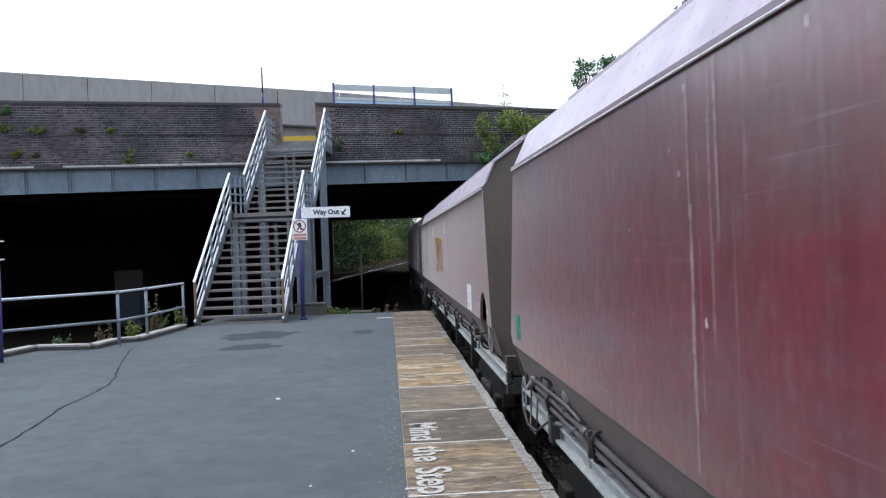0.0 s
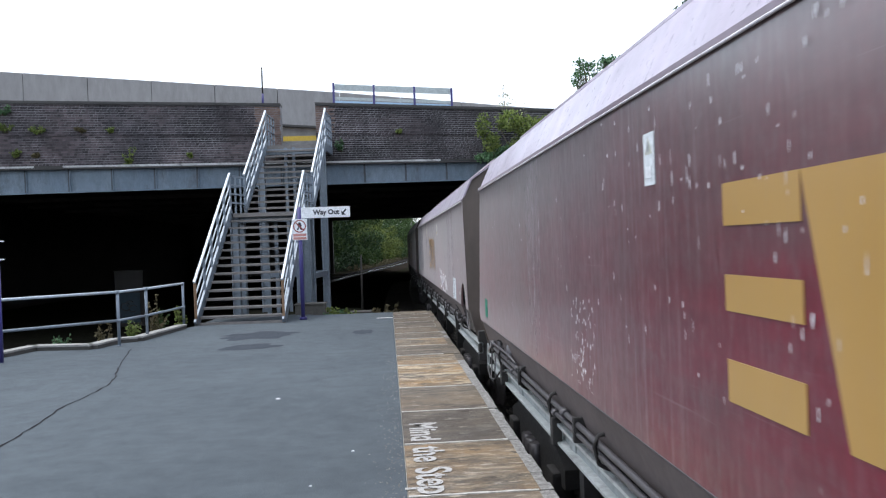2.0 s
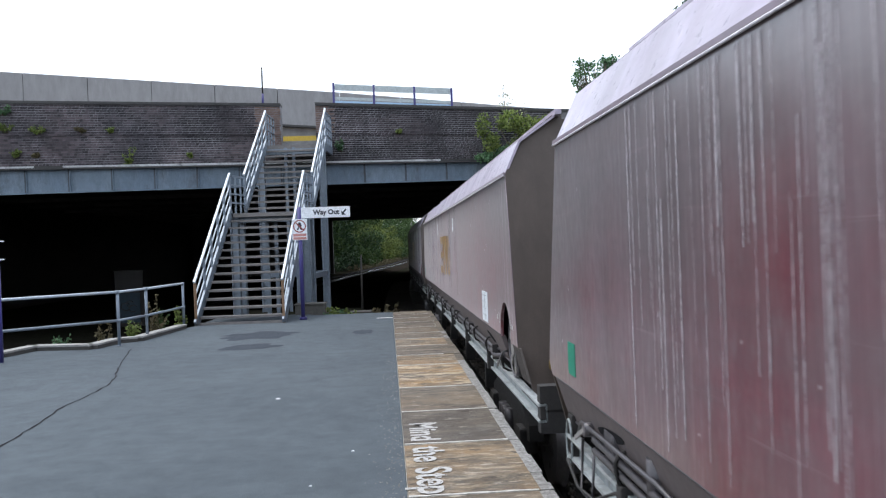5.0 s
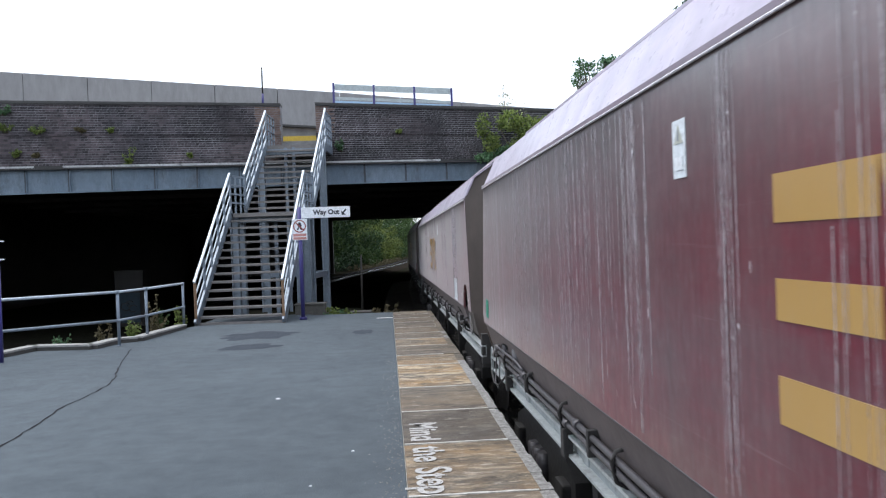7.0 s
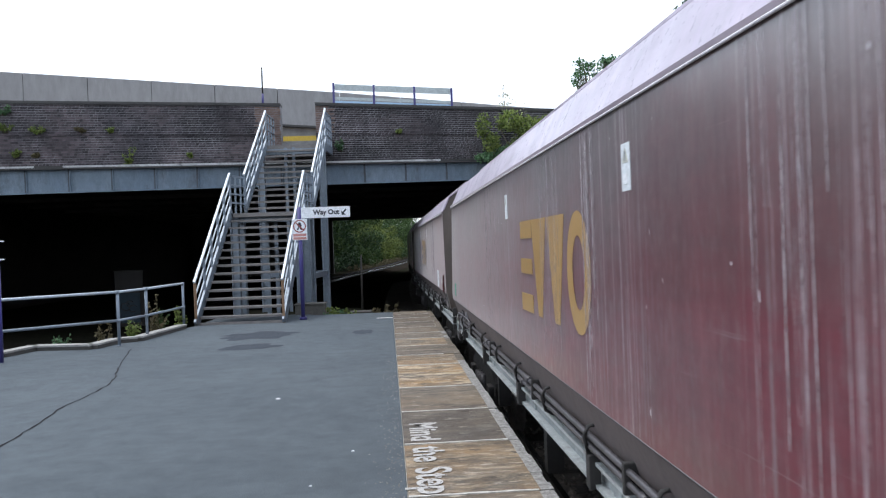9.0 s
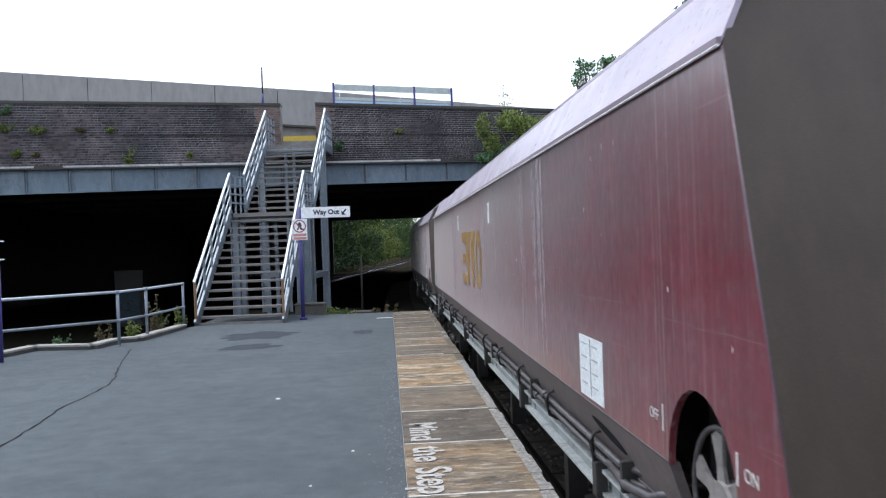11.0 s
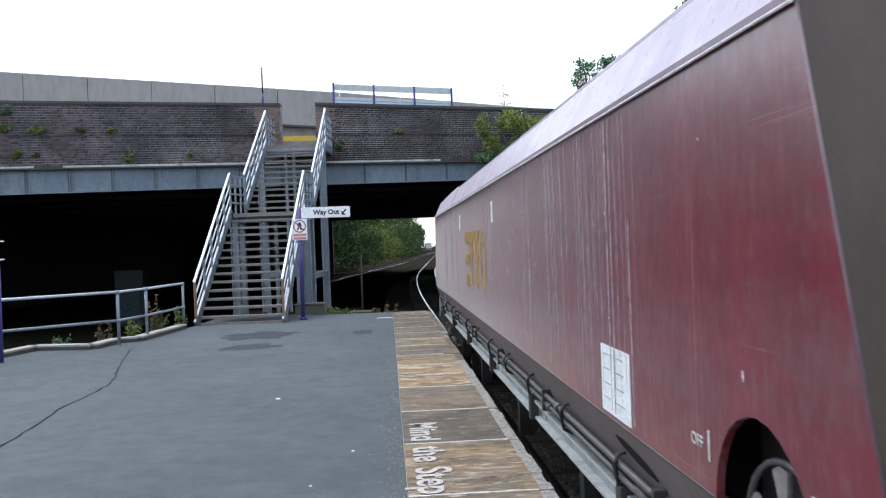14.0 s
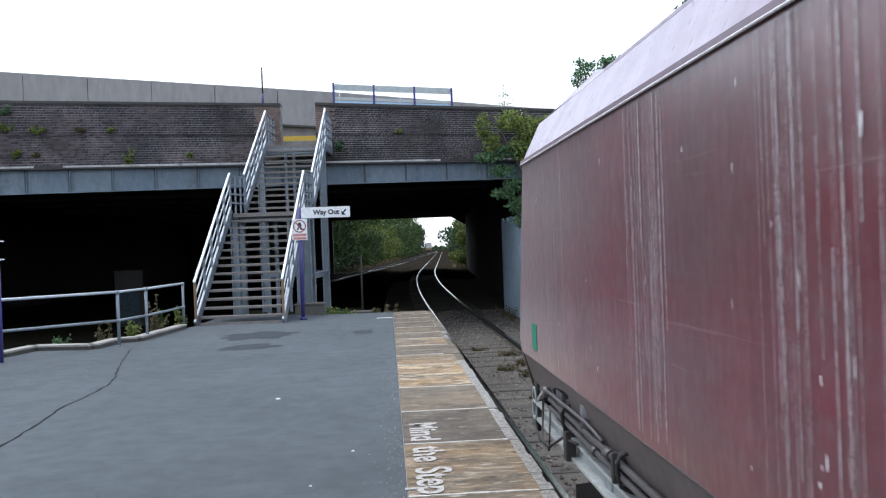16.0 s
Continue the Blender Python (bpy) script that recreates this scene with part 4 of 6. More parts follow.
# deck, abutments and far face: the dark passage under the road
bm = nb()
box(bm, GX0, 22, FACE + 0.14, FAR, 4.92, 5.05)
structure(part("bridge_deck", bm, M_DECK), "sooty underside of the wide road bridge", "bridge deck")
for k in range(12):
    yy = FACE + 3 + k * 5.6
    structure(part("deck_beam", box(nb(), GX0, 12, yy, yy + 0.35, 4.72, 4.93), M_DECK), "sooty cross beam under the bridge deck", "beam")


def wall_x(y):
    return line_x(y) + 2.75 if y < 32 else line_x(y) + 2.75 + min(1.6, (y - 32) * 0.04)


bm = nb()
ring = [FACE + 3.2 + i * 4.0 for i in range(17)]
inner = [(wall_x(y), y) for y in ring]
prism(bm, [(x, y, -1.3) for x, y in inner] + [(26, ring[-1], -1.3), (26, ring[0], -1.3)], (0, 0, 6.25))
structure(part("abutment_east", bm, M_DARKBRICK), "sooty brick abutment beside the near track, darkened for shade", "abutment")
structure(part("abutment_west", box(nb(), GX0 - 1, -22, FACE + 0.2, FAR, -1.3, 4.95), M_DARKBRICK), "sooty brick abutment with deep shade in its colour", "abutment")
structure(part("far_wall", box(nb(), GX0, -6.2, FAR - 0.8, FAR, -1.3, 4.95), M_DECK), "dark wall at the far side of the bridge", "wall")
bm = prism(nb(), [(7.3, FAR - 0.6, 4.95), (10.2, FAR - 0.6, 4.95), (10.2, FAR - 0.6, 3.4), (9.1, FAR - 0.6, 3.86)], (0, 0.5, 0))
structure(part("corner_bracket", bm, M_DARKBRICK), "sooty sloping bracket at the far opening, darkened for shade", "bracket")

# relay cabinet in the shade
cabinet = thing("relay_cabinet", pose(-10.4, 33.5, -1.25), "dark trackside equipment cabinet standing in shade under the bridge", "cabinet")
part("body", box(nb(), -0.56, 0.56, -0.3, 0.3, 0, 2.20, 0.02), M_CABINET, cabinet)
part("door", box(nb(), -0.42, 0.42, -0.33, -0.3, 0.15, 1.35, 0.01), M_CABDOOR, cabinet, "dull blue door with a sprayed mark")
mark = nb()
for cx, cz, rr in ((-0.14, 0.80, 0.15), (0.14, 0.72, 0.13), (0.02, 0.92, 0.11)):
    tube(mark, [(cx + rr * 1.2 * math.cos(a), -0.335, cz + rr * math.sin(a)) for a in (0.5 + 4.9 * k / 18 for k in range(19))], 0.018, 5)
part("sprayed_mark", mark, M_UNDER, cabinet, "looping dark sprayed mark")
part("lid", box(nb(), -0.60, 0.60, -0.36, 0.36, 2.20, 2.25, 0.01), M_CABINET, cabinet)

# ---- above the bridge: concrete road wall, screens, poles ----
CY = 30.6
concrete = thing("concrete_wall", Matrix(), "pale concrete panel wall of the road above, sloping down", "wall")
xs = [-31.5 + 2.3 * i for i in range(27)]


def conc_z(x):
    return 7.46 - 0.085 * (x + 1.8) if x < -1.8 else 7.46 - 0.104 * (x + 1.8)


for a, b in zip(xs, xs[1:]):
    bm = prism(nb(), [(a + 0.012, CY, 5.0), (b - 0.012, CY, 5.0), (b - 0.012, CY, conc_z(b)), (a + 0.012, CY, conc_z(a))], (0, 0.3, 0))
    part("panel", bm, M_CONCRETE, concrete)
structure(part("road_slab", box(nb(), GX0, 26, FACE + 0.45, FAR, 5.06, 5.1), M_CONCRETE), "pale concrete footway of the bridge", "pavement")
inner_wall = thing("ramp_wall", Matrix(), "grey concrete ramp wall seen through the parapet opening", "wall")
bm = prism(nb(), [(-5, 29.2, 5.0), (0.5, 29.2, 5.0), (0.5, 29.2, 5.72), (-5, 29.2, 6.12)], (0, 0.2, 0))
part("panel", bm, M_CONCRETE, inner_wall)
part("cap", beam(nb(), (-5, 29.14, 6.12), (0.5, 29.14, 5.70), 0.36, 0.07), M_COPE, inner_wall)
bar = thing("yellow_barrier", Matrix(), "yellow-painted barrier beyond the head of the stairs", "barrier")
part("board", box(nb(), -4.6, 0.2, 28.6, 28.64, 5.36, 5.56, 0.004), M_YELLOW, bar)
for x in (-4.2, -2.7, -0.2):
    part("leg", box(nb(), x - 0.03, x + 0.03, 28.64, 28.70, 5.1, 5.54), M_YELLOW, bar)

screen = thing("windscreen", Matrix(), "blue-framed frosted screen standing on the parapet", "screen")
for x in (-1.55, -0.26, 1.05, 2.26):
    part("screen_post", box(nb(), x - 0.035, x + 0.035, FACE + 0.2, FACE + 0.27, top_z(x) - 0.02, 6.90 - 0.066 * (x + 1.55)), M_PURPLE, screen)
for a, b in ((-1.55, -0.26), (-0.26, 1.05), (1.05, 2.26)):
    for lo, hi, m in ((0.46, 0.66, M_GLASSY), (0.16, 0.25, M_GLASSY), (0.02, 0.13, M_BLUEP)):
        za, zb = 6.21 - 0.058 * (a + 1.55), 6.21 - 0.058 * (b + 1.55)
        bm = prism(nb(), [(a + 0.04, FACE + 0.235, za + lo), (b - 0.04, FACE + 0.235, zb + lo), (b - 0.04, FACE + 0.235, zb + hi), (a + 0.04, FACE + 0.235, za + hi)], (0, 0.02, 0))
        part("panel", bm, m, screen)
pole = thing("thin_pole", pose(-3.82, 26.3, top_z(-3.82) - 0.02), "thin purple-blue pole fixed on the parapet", "pole")
part("pole_lower", tube(nb(), [(0, 0, 0), (0, 0, 0.38)], 0.036, 8), M_PURPLE, pole)
part("pole_upper", tube(nb(), [(0, 0, 0.38), (0, 0, 1.22)], 0.024, 8), M_CABINET, pole)

# sheet fence beside the track and the wooden marker post
fence = thing("sheet_fence", Matrix(), "blue-grey corrugated sheet fence beside the track", "fence")
y = 23.2
while y < 29.2:
    bm = nb()
    prism(bm, [(4.22, y, -0.9), (4.19, y + 0.08, -0.9), (4.19, y + 0.28, -0.9), (4.22, y + 0.36, -0.9), (4.25, y + 0.36, -0.9), (4.25, y, -0.9)], (0, 0, 3.25 + random.uniform(-0.10, 0.10)))
    part("sheet", bm, M_SHEET, fence)
    y += 0.37
part("fence_rail", box(nb(), 4.25, 4.31, 23.2, 29.2, 1.95, 2.05), M_COPE, fence)
marker = thing("marker_post", pose(-0.85, 25.2, -0.7), "thin weathered wooden marker post", "post")
part("stake", tube(nb(), [(0, 0, 0), (0.02, 0, 2.05)], [0.035, 0.028], 8), M_SLEEPER, marker)

# ---- plants ----
def leaves(name, clumps, count, size, material, parent=None, seed=0, kind="", hang=0.5):
    """Many small folded leaves scattered in uneven clumps of (x, y, z, rx, ry, rz)."""
    rng = np.random.default_rng(seed)
    vol = np.array([c[3] * c[4] * c[5] for c in clumps]) ** 0.75
    pick = rng.choice(len(clumps), count, p=vol / vol.sum())
    cl = np.array(clumps)[pick]
    d = rng.normal(size=(count, 3))
    d /= np.linalg.norm(d, axis=1)[:, None]
    rad = rng.uniform(0.25, 1.0, count) ** 0.55 * rng.choice([1.0, 1.0, 1.18], count)
    c = cl[:, :3] + d * rad[:, None] * cl[:, 3:]
    s = size * rng.uniform(0.6, 1.4, count)
    a = rng.normal(size=(count, 3))
    a[:, 2] -= hang
    a /= np.linalg.norm(a, axis=1)[:, None]
    b = np.cross(a, rng.normal(size=(count, 3)))
    b /= np.linalg.norm(b, axis=1)[:, None]
    nrm = np.cross(a, b)
    tip, side = a * s[:, None], b * (s * 0.36)[:, None]
    lift = nrm * (s * 0.12)[:, None]
    v = np.stack([c, c + tip * 0.45 + side + lift, c + tip, c + tip * 0.45 - side + lift], 1).reshape(-1, 3)
    k = np.arange(count)[:, None] * 4
    f = np.concatenate([k + np.array([[0, 1, 2]]), k + np.array([[0, 2, 3]])], 1).reshape(-1, 3)
    me = bpy.data.meshes.new(name)
    me.from_pydata(v.tolist(), [], f.tolist())
    me.materials.append(material)
    ob = new(name, me)
    if parent:
        ob.parent = parent
    return tagged(ob, kind=kind)


def tree(x, y, z, height, spread, count, size, material, label, seed, low=0.3):
    rnd = random.Random(seed)
    root = thing("tree", pose(x, y, z), label, "tree")
    trunk = nb()
    r0 = 0.012 * height + 0.05
    path = [(0, 0, -0.2)]
    for i in range(1, 6):
        path.append((rnd.uniform(-0.06, 0.06) * height * i / 5, rnd.uniform(-0.05, 0.05) * height * i / 5, height * 0.8 * i / 5))
    tube(trunk, path, [r0 * (1 - 0.15 * i) for i in range(6)], 8)
    clumps = []
    for i in range(64):
        f = low + (1 - low) * rnd.uniform(0, 1) ** 0.75
        a = rnd.uniform(0, 6.28)
        reach = spread * (0.55 + 0.45 * math.sin(math.pi * min(1, max(0.08, (f - low) / (1.05 - low))))) * rnd.uniform(0.5, 1.0)
        st = Vector(path[min(5, max(1, int(f * 5)))])
        e = Vector((st.x + math.cos(a) * reach, st.y + math.sin(a) * reach, f * height))
        mid = (st + e) / 2 + Vector((0, 0, -0.03 * height))
        tube(trunk, [st, mid, e], [r0 * 0.4, r0 * 0.25, r0 * 0.08], 6)
        rr = spread * rnd.uniform(0.16, 0.34)
        clumps.append((e.x, e.y, e.z, rr, rr, rr * rnd.uniform(0.5, 0.8)))
    part("trunk", trunk, M_BARK, root)
    leaves("crown", clumps, count, size, material, root, seed)
    return root


# trees beyond the train, right of the track
# the slim tree's pale bluish leaves hold haze and sky light in their colour
tree(11.4, 40.0, -0.8, 11.4, 1.15, 3000, 0.13, M_LEAFB, "tall slim green broadleaf tree behind the fence, paled for haze", 3, 0.80)
tree(16.0, 33.0, -0.8, 12.6, 3.6, 18000, 0.20, M_LEAFD, "spreading dark green broadleaf tree behind the fence", 5, 0.45)
# self-sown tree growing against the bridge
bush = thing("tree", pose(4.95, 25.0, -1.1), "self-sown tree with bluish lower leaves against the bridge", "tree")
bm = tube(nb(), [(0.1, 0, -0.2), (0.0, 0, 2.6), (-0.5, 0, 4.6), (-0.7, 0.1, 6.3)], [0.09, 0.07, 0.045, 0.015], 8)
for p, q in (((0, 0, 2.4), (-1.1, -0.1, 3.9)), ((0, 0, 2.6), (-1.5, 0, 5.0)), ((-0.3, 0, 4.0), (-1.4, 0, 6.4)), ((-0.3, 0, 4.0), (0.5, 0, 6.2))):
    tube(bm, [p, q], [0.035, 0.01], 6)
part("trunk", bm, M_BARK, bush)
leaves("upper_crown", [(-1.85, 0, 6.3, .22, .25, .4), (-1.6, 0, 5.8, .28, .3, .3), (-1.0, 0, 6.45, .42, .4, .35), (-0.4, 0, 6.2, .4, .4, .4), (-0.6, 0, 5.6, .5, .4, .4), (0.2, 0, 6.2, .45, .4, .4), (0.6, 0, 5.5, .6, .4, .6)], 5200, 0.085, M_LEAFY, bush, 7)
leaves("sprig", [(-0.75, 0, 6.85, .35, .2, .32)], 40, 0.06, M_PALELEAF, bush, 27, "stuff")
leaves("lower_crown", [(-1.7, 0, 5.35, .45, .3, .16), (-1.1, 0, 5.50, .4, .3, .2), (-1.3, 0, 4.90, .4, .3, .18), (-0.9, 0, 4.45, .4, .3, .22), (-1.3, 0, 4.20, .35, .3, .15), (-0.8, 0, 3.85, .4, .3, .25), (-0.7, 0, 3.35, .3, .3, .2), (0, 0, 4.95, .6, .4, .6), (0.2, 0, 3.95, .6, .4, .6)], 5600, 0.095, M_LEAFB, bush, 8)
# thin bare top of a sapling above the parapet
sap = thing("sapling", pose(4.15, 27.5, 5.0), "thin pale sapling on top of the bridge", "sapling")
part("stem", tube(nb(), [(0, 0, 0), (0.02, 0, 1.95)], [0.02, 0.006], 6), M_BARK, sap)
leaves("leaflets", [(0, 0, 1.3, .26, .2, .12), (0.02, 0, 1.6, .16, .15, .1), (0.02, 0, 1.85, .06, .06, .1)], 110, 0.07, M_PALELEAF, sap, 9, "stuff")


def weed(name, x, y, z, h, w, count, size, material, label, seed, group=""):
    root = thing(name, pose(x, y, z), label, "weed", group)
    bm = nb()
    rnd = random.Random(seed)
    cl = []
    for i in range(8):
        e = (rnd.uniform(-w, w), rnd.uniform(-0.05, 0.05) - 0.06, h * rnd.uniform(0.35, 1.0))
        tube(bm, [(rnd.uniform(-0.3, 0.3) * w, 0, -0.02), (e[0] * 0.5, e[1] * 0.5, e[2] * 0.6), e], [0.006, 0.005, 0.002], 5)
        for f in (0.35, 0.6, 0.8, 0.95):
            q = w * 0.26 * (1.15 - f)
            cl.append((e[0] * f * 0.9, e[1] * f, e[2] * f, q + 0.02, 0.06, h * 0.07))
    part("stems", bm, M_DRY, root)
    leaves("leaves", cl, count, size, material, root, seed)
    return root


# weeds that grow out of the parapet joints
for i, (x, z, h, w, m) in enumerate(((-7.98, 4.42, 0.56, 0.22, M_LEAFY), (-11.7, 5.55, 0.42, 0.26, M_LEAFY), (-10.72, 5.48, 0.26, 0.22, M_LEAFY), (-11.4, 4.75, 0.28, 0.18, M_LEAFY), (-8.5, 5.46, 0.16, 0.10, M_LEAFY), (0.5, 5.2, 0.14, 0.09, M_LEAFY), (-6.08, 4.62, 0.14, 0.09, M_LEAFY), (-10.8, 4.75, 0.14, 0.10, M_DRY), (-9.4, 5.5, 0.16, 0.16, M_DRY), (-1.38, 4.68, 0.5, 0.15, M_LEAFB), (-11.75, 6.1, 0.35, 0.25, M_LEAFB))):
    weed("weed", x, FACE - 0.03, z, h, w * 1.15, 230, 0.06, m, "green weed rooted in the brick parapet", 30 + i, "weeds on the parapet")
# weeds along the kerb and beside the stairs
for i, (x, y, h, w, m) in enumerate(((-4.62, 16.5, 0.85, 0.22, M_DRY), (-4.95, 15.9, 0.42, 0.25, M_LEAFY), (-5.25, 15.3, 0.35, 0.18, M_DRY), (-4.45, 17.6, 0.5, 0.16, M_LEAFY), (-5.9, 15.1, 0.2, 0.18, M_LEAFB), (-4.75, 17.2, 0.5, 0.2, M_LEAF))):
    weed("weed", x, y, -0.15, h + 0.15, w, 260, 0.052, m, "straggling weed behind the kerb", 60 + i, "weeds by the kerb")
for i, (x, y, h, w, m) in enumerate(((-1.2, 19.75, 0.34, 0.26, M_LEAFY), (-1.42, 19.7, 0.36, 0.2, M_LEAFY), (-1.0, 19.75, 0.30, 0.3, M_LEAFY), (-1.3, 19.6, 0.34, 0.3, M_LEAFB), (-1.6, 21.0, 0.25, 0.35, M_LEAFY), (-0.7, 20.2, 0.22, 0.2, M_DRY), (-0.4, 20.6, 0.45, 0.3, M_DRY), (0.1, 21.0, 0.6, 0.3, M_DRY), (-0.25, 20.0, 0.62, 0.25, M_DRY))):
    weed("weed", x, y, -0.5 if x > -0.9 else -0.2, h, w, 300, 0.06, m, "tuft of rough grass at the platform end", 80 + i, "grass at the platform end")
# weeds in the track
for i, (dx, y, h, w) in enumerate(((0.25, 15.6, 0.30, 0.28), (0.5, 15.0, 0.22, 0.2), (0.35, 17.0, 0.22, 0.3), (-0.05, 16.4, 0.18, 0.2), (0.55, 12.4, 0.2, 0.15), (1.5, 21.5, 0.3, 0.3), (1.75, 24.5, 0.5, 0.35), (1.6, 19.0, 0.25, 0.3), (1.7, 26.5, 0.6, 0.3), (1.65, 28.0, 0.5, 0.3), (0.1, 13.4, 0.16, 0.2), (0.4, 18.6, 0.2, 0.3), (-0.2, 19.6, 0.16, 0.2))):
    weed("weed", line_x(y) + dx, y, RAIL - 0.17, h, w * 1.3, 420, 0.038, M_DRY, "dry brown weed between the rails", 90 + i, "weeds in the track")

# woods beyond the bridge
rnd = random.Random(4)
for side, material, seed in ((-1, M_LEAF, 11), (-1, M_LEAFD, 13), (1, M_LEAF, 12), (1, M_LEAFD, 14)):
    clumps = []
    for i in range(90):
        y = 100 + i * 2.6 + rnd.uniform(-2, 2)
        if side < 0:
            edge = min(line_x(y), far_line_x(y)) - 3.2 - max(0, 125 - y) * 0.05
            x = edge - abs(rnd.gauss(0, 5)) - 1.5
            h = rnd.uniform(1, 10) * (1 if x < edge - 3 else 0.55)
        else:
            x = line_x(y) + 5.0 + abs(rnd.gauss(0, 4)) + 1.5
            h = rnd.uniform(1, 7.5) * (1 if x > line_x(y) + 8 else 0.6)
        r = rnd.uniform(1.2, 2.6)
        clumps.append((x, y, h * 0.9 - 0.5, r, r, r * 0.8))
        clumps.append((x + rnd.uniform(-1, 1), y, h * 0.4 - 0.5, r, r, r * 0.9))
    tagged(leaves("woodland", clumps, 16000, 0.42, material, None, seed, "stuff", 0.2), "dense green trees and scrub lining the railway", "woodland")
# tall thicket on the bank just beyond the bridge, its shade put into dark leaf colours; lighter trees after it, and low
# scrub along the line
for material, seed in ((M_LEAFD, 16), (M_LEAF, 17)):
    clumps = []
    for i in range(60):
        y = rnd.uniform(97, 122)
        x = rnd.uniform(-15, -3.6) + (y - 97) * 0.11
        r = rnd.uniform(0.9, 1.8)
        clumps.append((x, y, rnd.uniform(-0.9, 8.5), r, r, r * 0.8))
    tagged(leaves("woodland", clumps, 17000, 0.36, material, None, seed, "stuff", 0.3), "tall green thicket on the bank beyond the bridge, darkened for shade", "woodland")
clumps = []
for i in range(60):
    y = rnd.uniform(126, 170)
    x = far_line_x(y) - 2.6 - rnd.uniform(0.2, 5.0)
    r = rnd.uniform(0.8, 1.7)
    clumps.append((x, y, rnd.uniform(-0.5, 6.5) if x < far_line_x(y) - 4 else rnd.uniform(-0.7, 3.0), r, r, r * 0.75))
tagged(leaves("woodland", clumps, 16000, 0.34, M_LEAFW, None, 18, "stuff", 0.3), "yellow-green young trees beside the diverging track", "woodland")
# taller trees that close the view to either side of the curve
clumps = []
for i in range(110):
    y = rnd.uniform(165, 265)
    x = far_line_x(y) - 2.0 - abs(rnd.gauss(0, 4.5))
    r = rnd.uniform(1.0, 2.2)
    clumps.append((x, y, rnd.uniform(-0.5, 10.5) if x < far_line_x(y) - 3.0 else rnd.uniform(-0.5, 7.0), r, r, r * 0.8))
tagged(leaves("woodland", clumps, 18000, 0.45, M_LEAF, None, 23, "stuff", 0.2), "tall green trees inside the curve of the line", "woodland")
clumps = []
for i in range(90):
    y = rnd.uniform(130, 310)
    x = line_x(y) + 4.2 + rnd.uniform(0, 6.0)
    r = rnd.uniform(0.9, 2.0)
    clumps.append((x, y, rnd.uniform(-0.6, 4.2) + (x - line_x(y) - 4.2) * 0.55, r, r, r * 0.8))
tagged(leaves("woodland", clumps, 15000, 0.42, M_LEAFD, None, 24, "stuff", 0.2), "dark green trees along the outer side of the line", "woodland")
clumps = []
for i in range(90):
    y = 100 + i * 1.3
    clumps.append((far_line_x(y) - 2.5 - rnd.uniform(0, 1.6), y, GROUND + rnd.uniform(0.1, 0.5), 0.8, 0.9, rnd.uniform(0.2, 0.5)))
    clumps.append((line_x(y) + 3.4 + rnd.uniform(0, 1.2), y, GROUND + rnd.uniform(0.1, 0.5), 0.7, 0.9, rnd.uniform(0.2, 0.5)))
tagged(leaves("undergrowth", clumps, 15000, 0.22, M_DRY, None, 19, "stuff", 0.1), "dry brown-green scrub along the tracks", "undergrowth")
clumps = []
for i in range(26):
    y = rnd.uniform(97, 108)
    r = rnd.uniform(0.5, 1.0)
    x = rnd.uniform(8.9, 12.0)
    clumps.append((x, y, rnd.uniform(-0.8, 4.4) - (1.2 if x < 9.6 else 0), r, r, r * 0.8))
tagged(leaves("bushes", clumps, 9000, 0.24, M_LEAFW, None, 20, "stuff", 0.3), "yellow-green bushes beyond the abutment", "bush")
# distant woods that close the view
clumps = []
for i in range(120):
    x = rnd.uniform(-70, 110)
    gap = 16 < x < 29
    h = rnd.uniform(0.5, 1.5) if gap else rnd.uniform(3, 13)
    clumps.append((x, 400 + rnd.uniform(-20, 30), h * 0.6, 5, 5, h * 0.45))
tagged(leaves("far_woodland", clumps, 14000, 1.3, M_LEAFD, None, 15, "stuff", 0.1), "distant hazy belt of trees", "woodland")

# distant train far down the line
far_train = thing("distant_train", pose(17.2, 340, RAIL, 0, 0, -4), "distant train with a pale cab and rust-red lower front", "train")
part("front", box(nb(), -1.2, 1.2, -0.2, 0.0, 0.6, 1.5, 0.1), M_RUST, far_train, "rust-red lower front")
part("cab", box(nb(), -1.1, 1.1, -0.15, 18, 1.4, 3.8, 0.2), M_STRING, far_train)
part("underframe", box(nb(), -1.1, 1.1, 0, 18, 0.2, 0.7), M_UNDER, far_train)

# loose ballast stones along the near track
rng = np.random.default_rng(21)
count = 13000
ty = 5 + 27 * rng.uniform(0, 1, count) ** 1.3
off = rng.uniform(-1.5, 4.2, count)
base_v = np.array([(1, 0, 0), (-1, 0, 0), (0, 1, 0), (0, -1, 0), (0, 0, 1), (0, 0, -1)], float)
base_f = np.array([(0, 2, 4), (2, 1, 4), (1, 3, 4), (3, 0, 4), (2, 0, 5), (1, 2, 5), (3, 1, 5), (0, 3, 5)])
vs = []
for i in range(count):
    s = rng.uniform(0.015, 0.042)
    v = base_v * rng.uniform(0.6, 1.2, (6, 3)) * s
    th = rng.uniform(0, 6.28)
    v[:, :2] = v[:, :2] @ np.array([[math.cos(th), -math.sin(th)], [math.sin(th), math.cos(th)]])
    vs.append(v + (line_x(ty[i]) + off[i], ty[i], RAIL - 0.152 - max(0, off[i] - 1.9) * 0.07 + rng.uniform(-0.01, 0.02)))
me = bpy.data.meshes.new("ballast_stones")
me.from_pydata(np.concatenate(vs).tolist(), [], (base_f[None] + 6 * np.arange(count)[:, None, None]).reshape(-1, 3).tolist())
me.materials.append(M_STONE)
tagged(new("ballast_stones", me), "loose grey-brown ballast stones between the sleepers", "ballast", kind="stuff")

# ---- the hopper wagons ----
PITCH, HALF = 18.0, 1.28
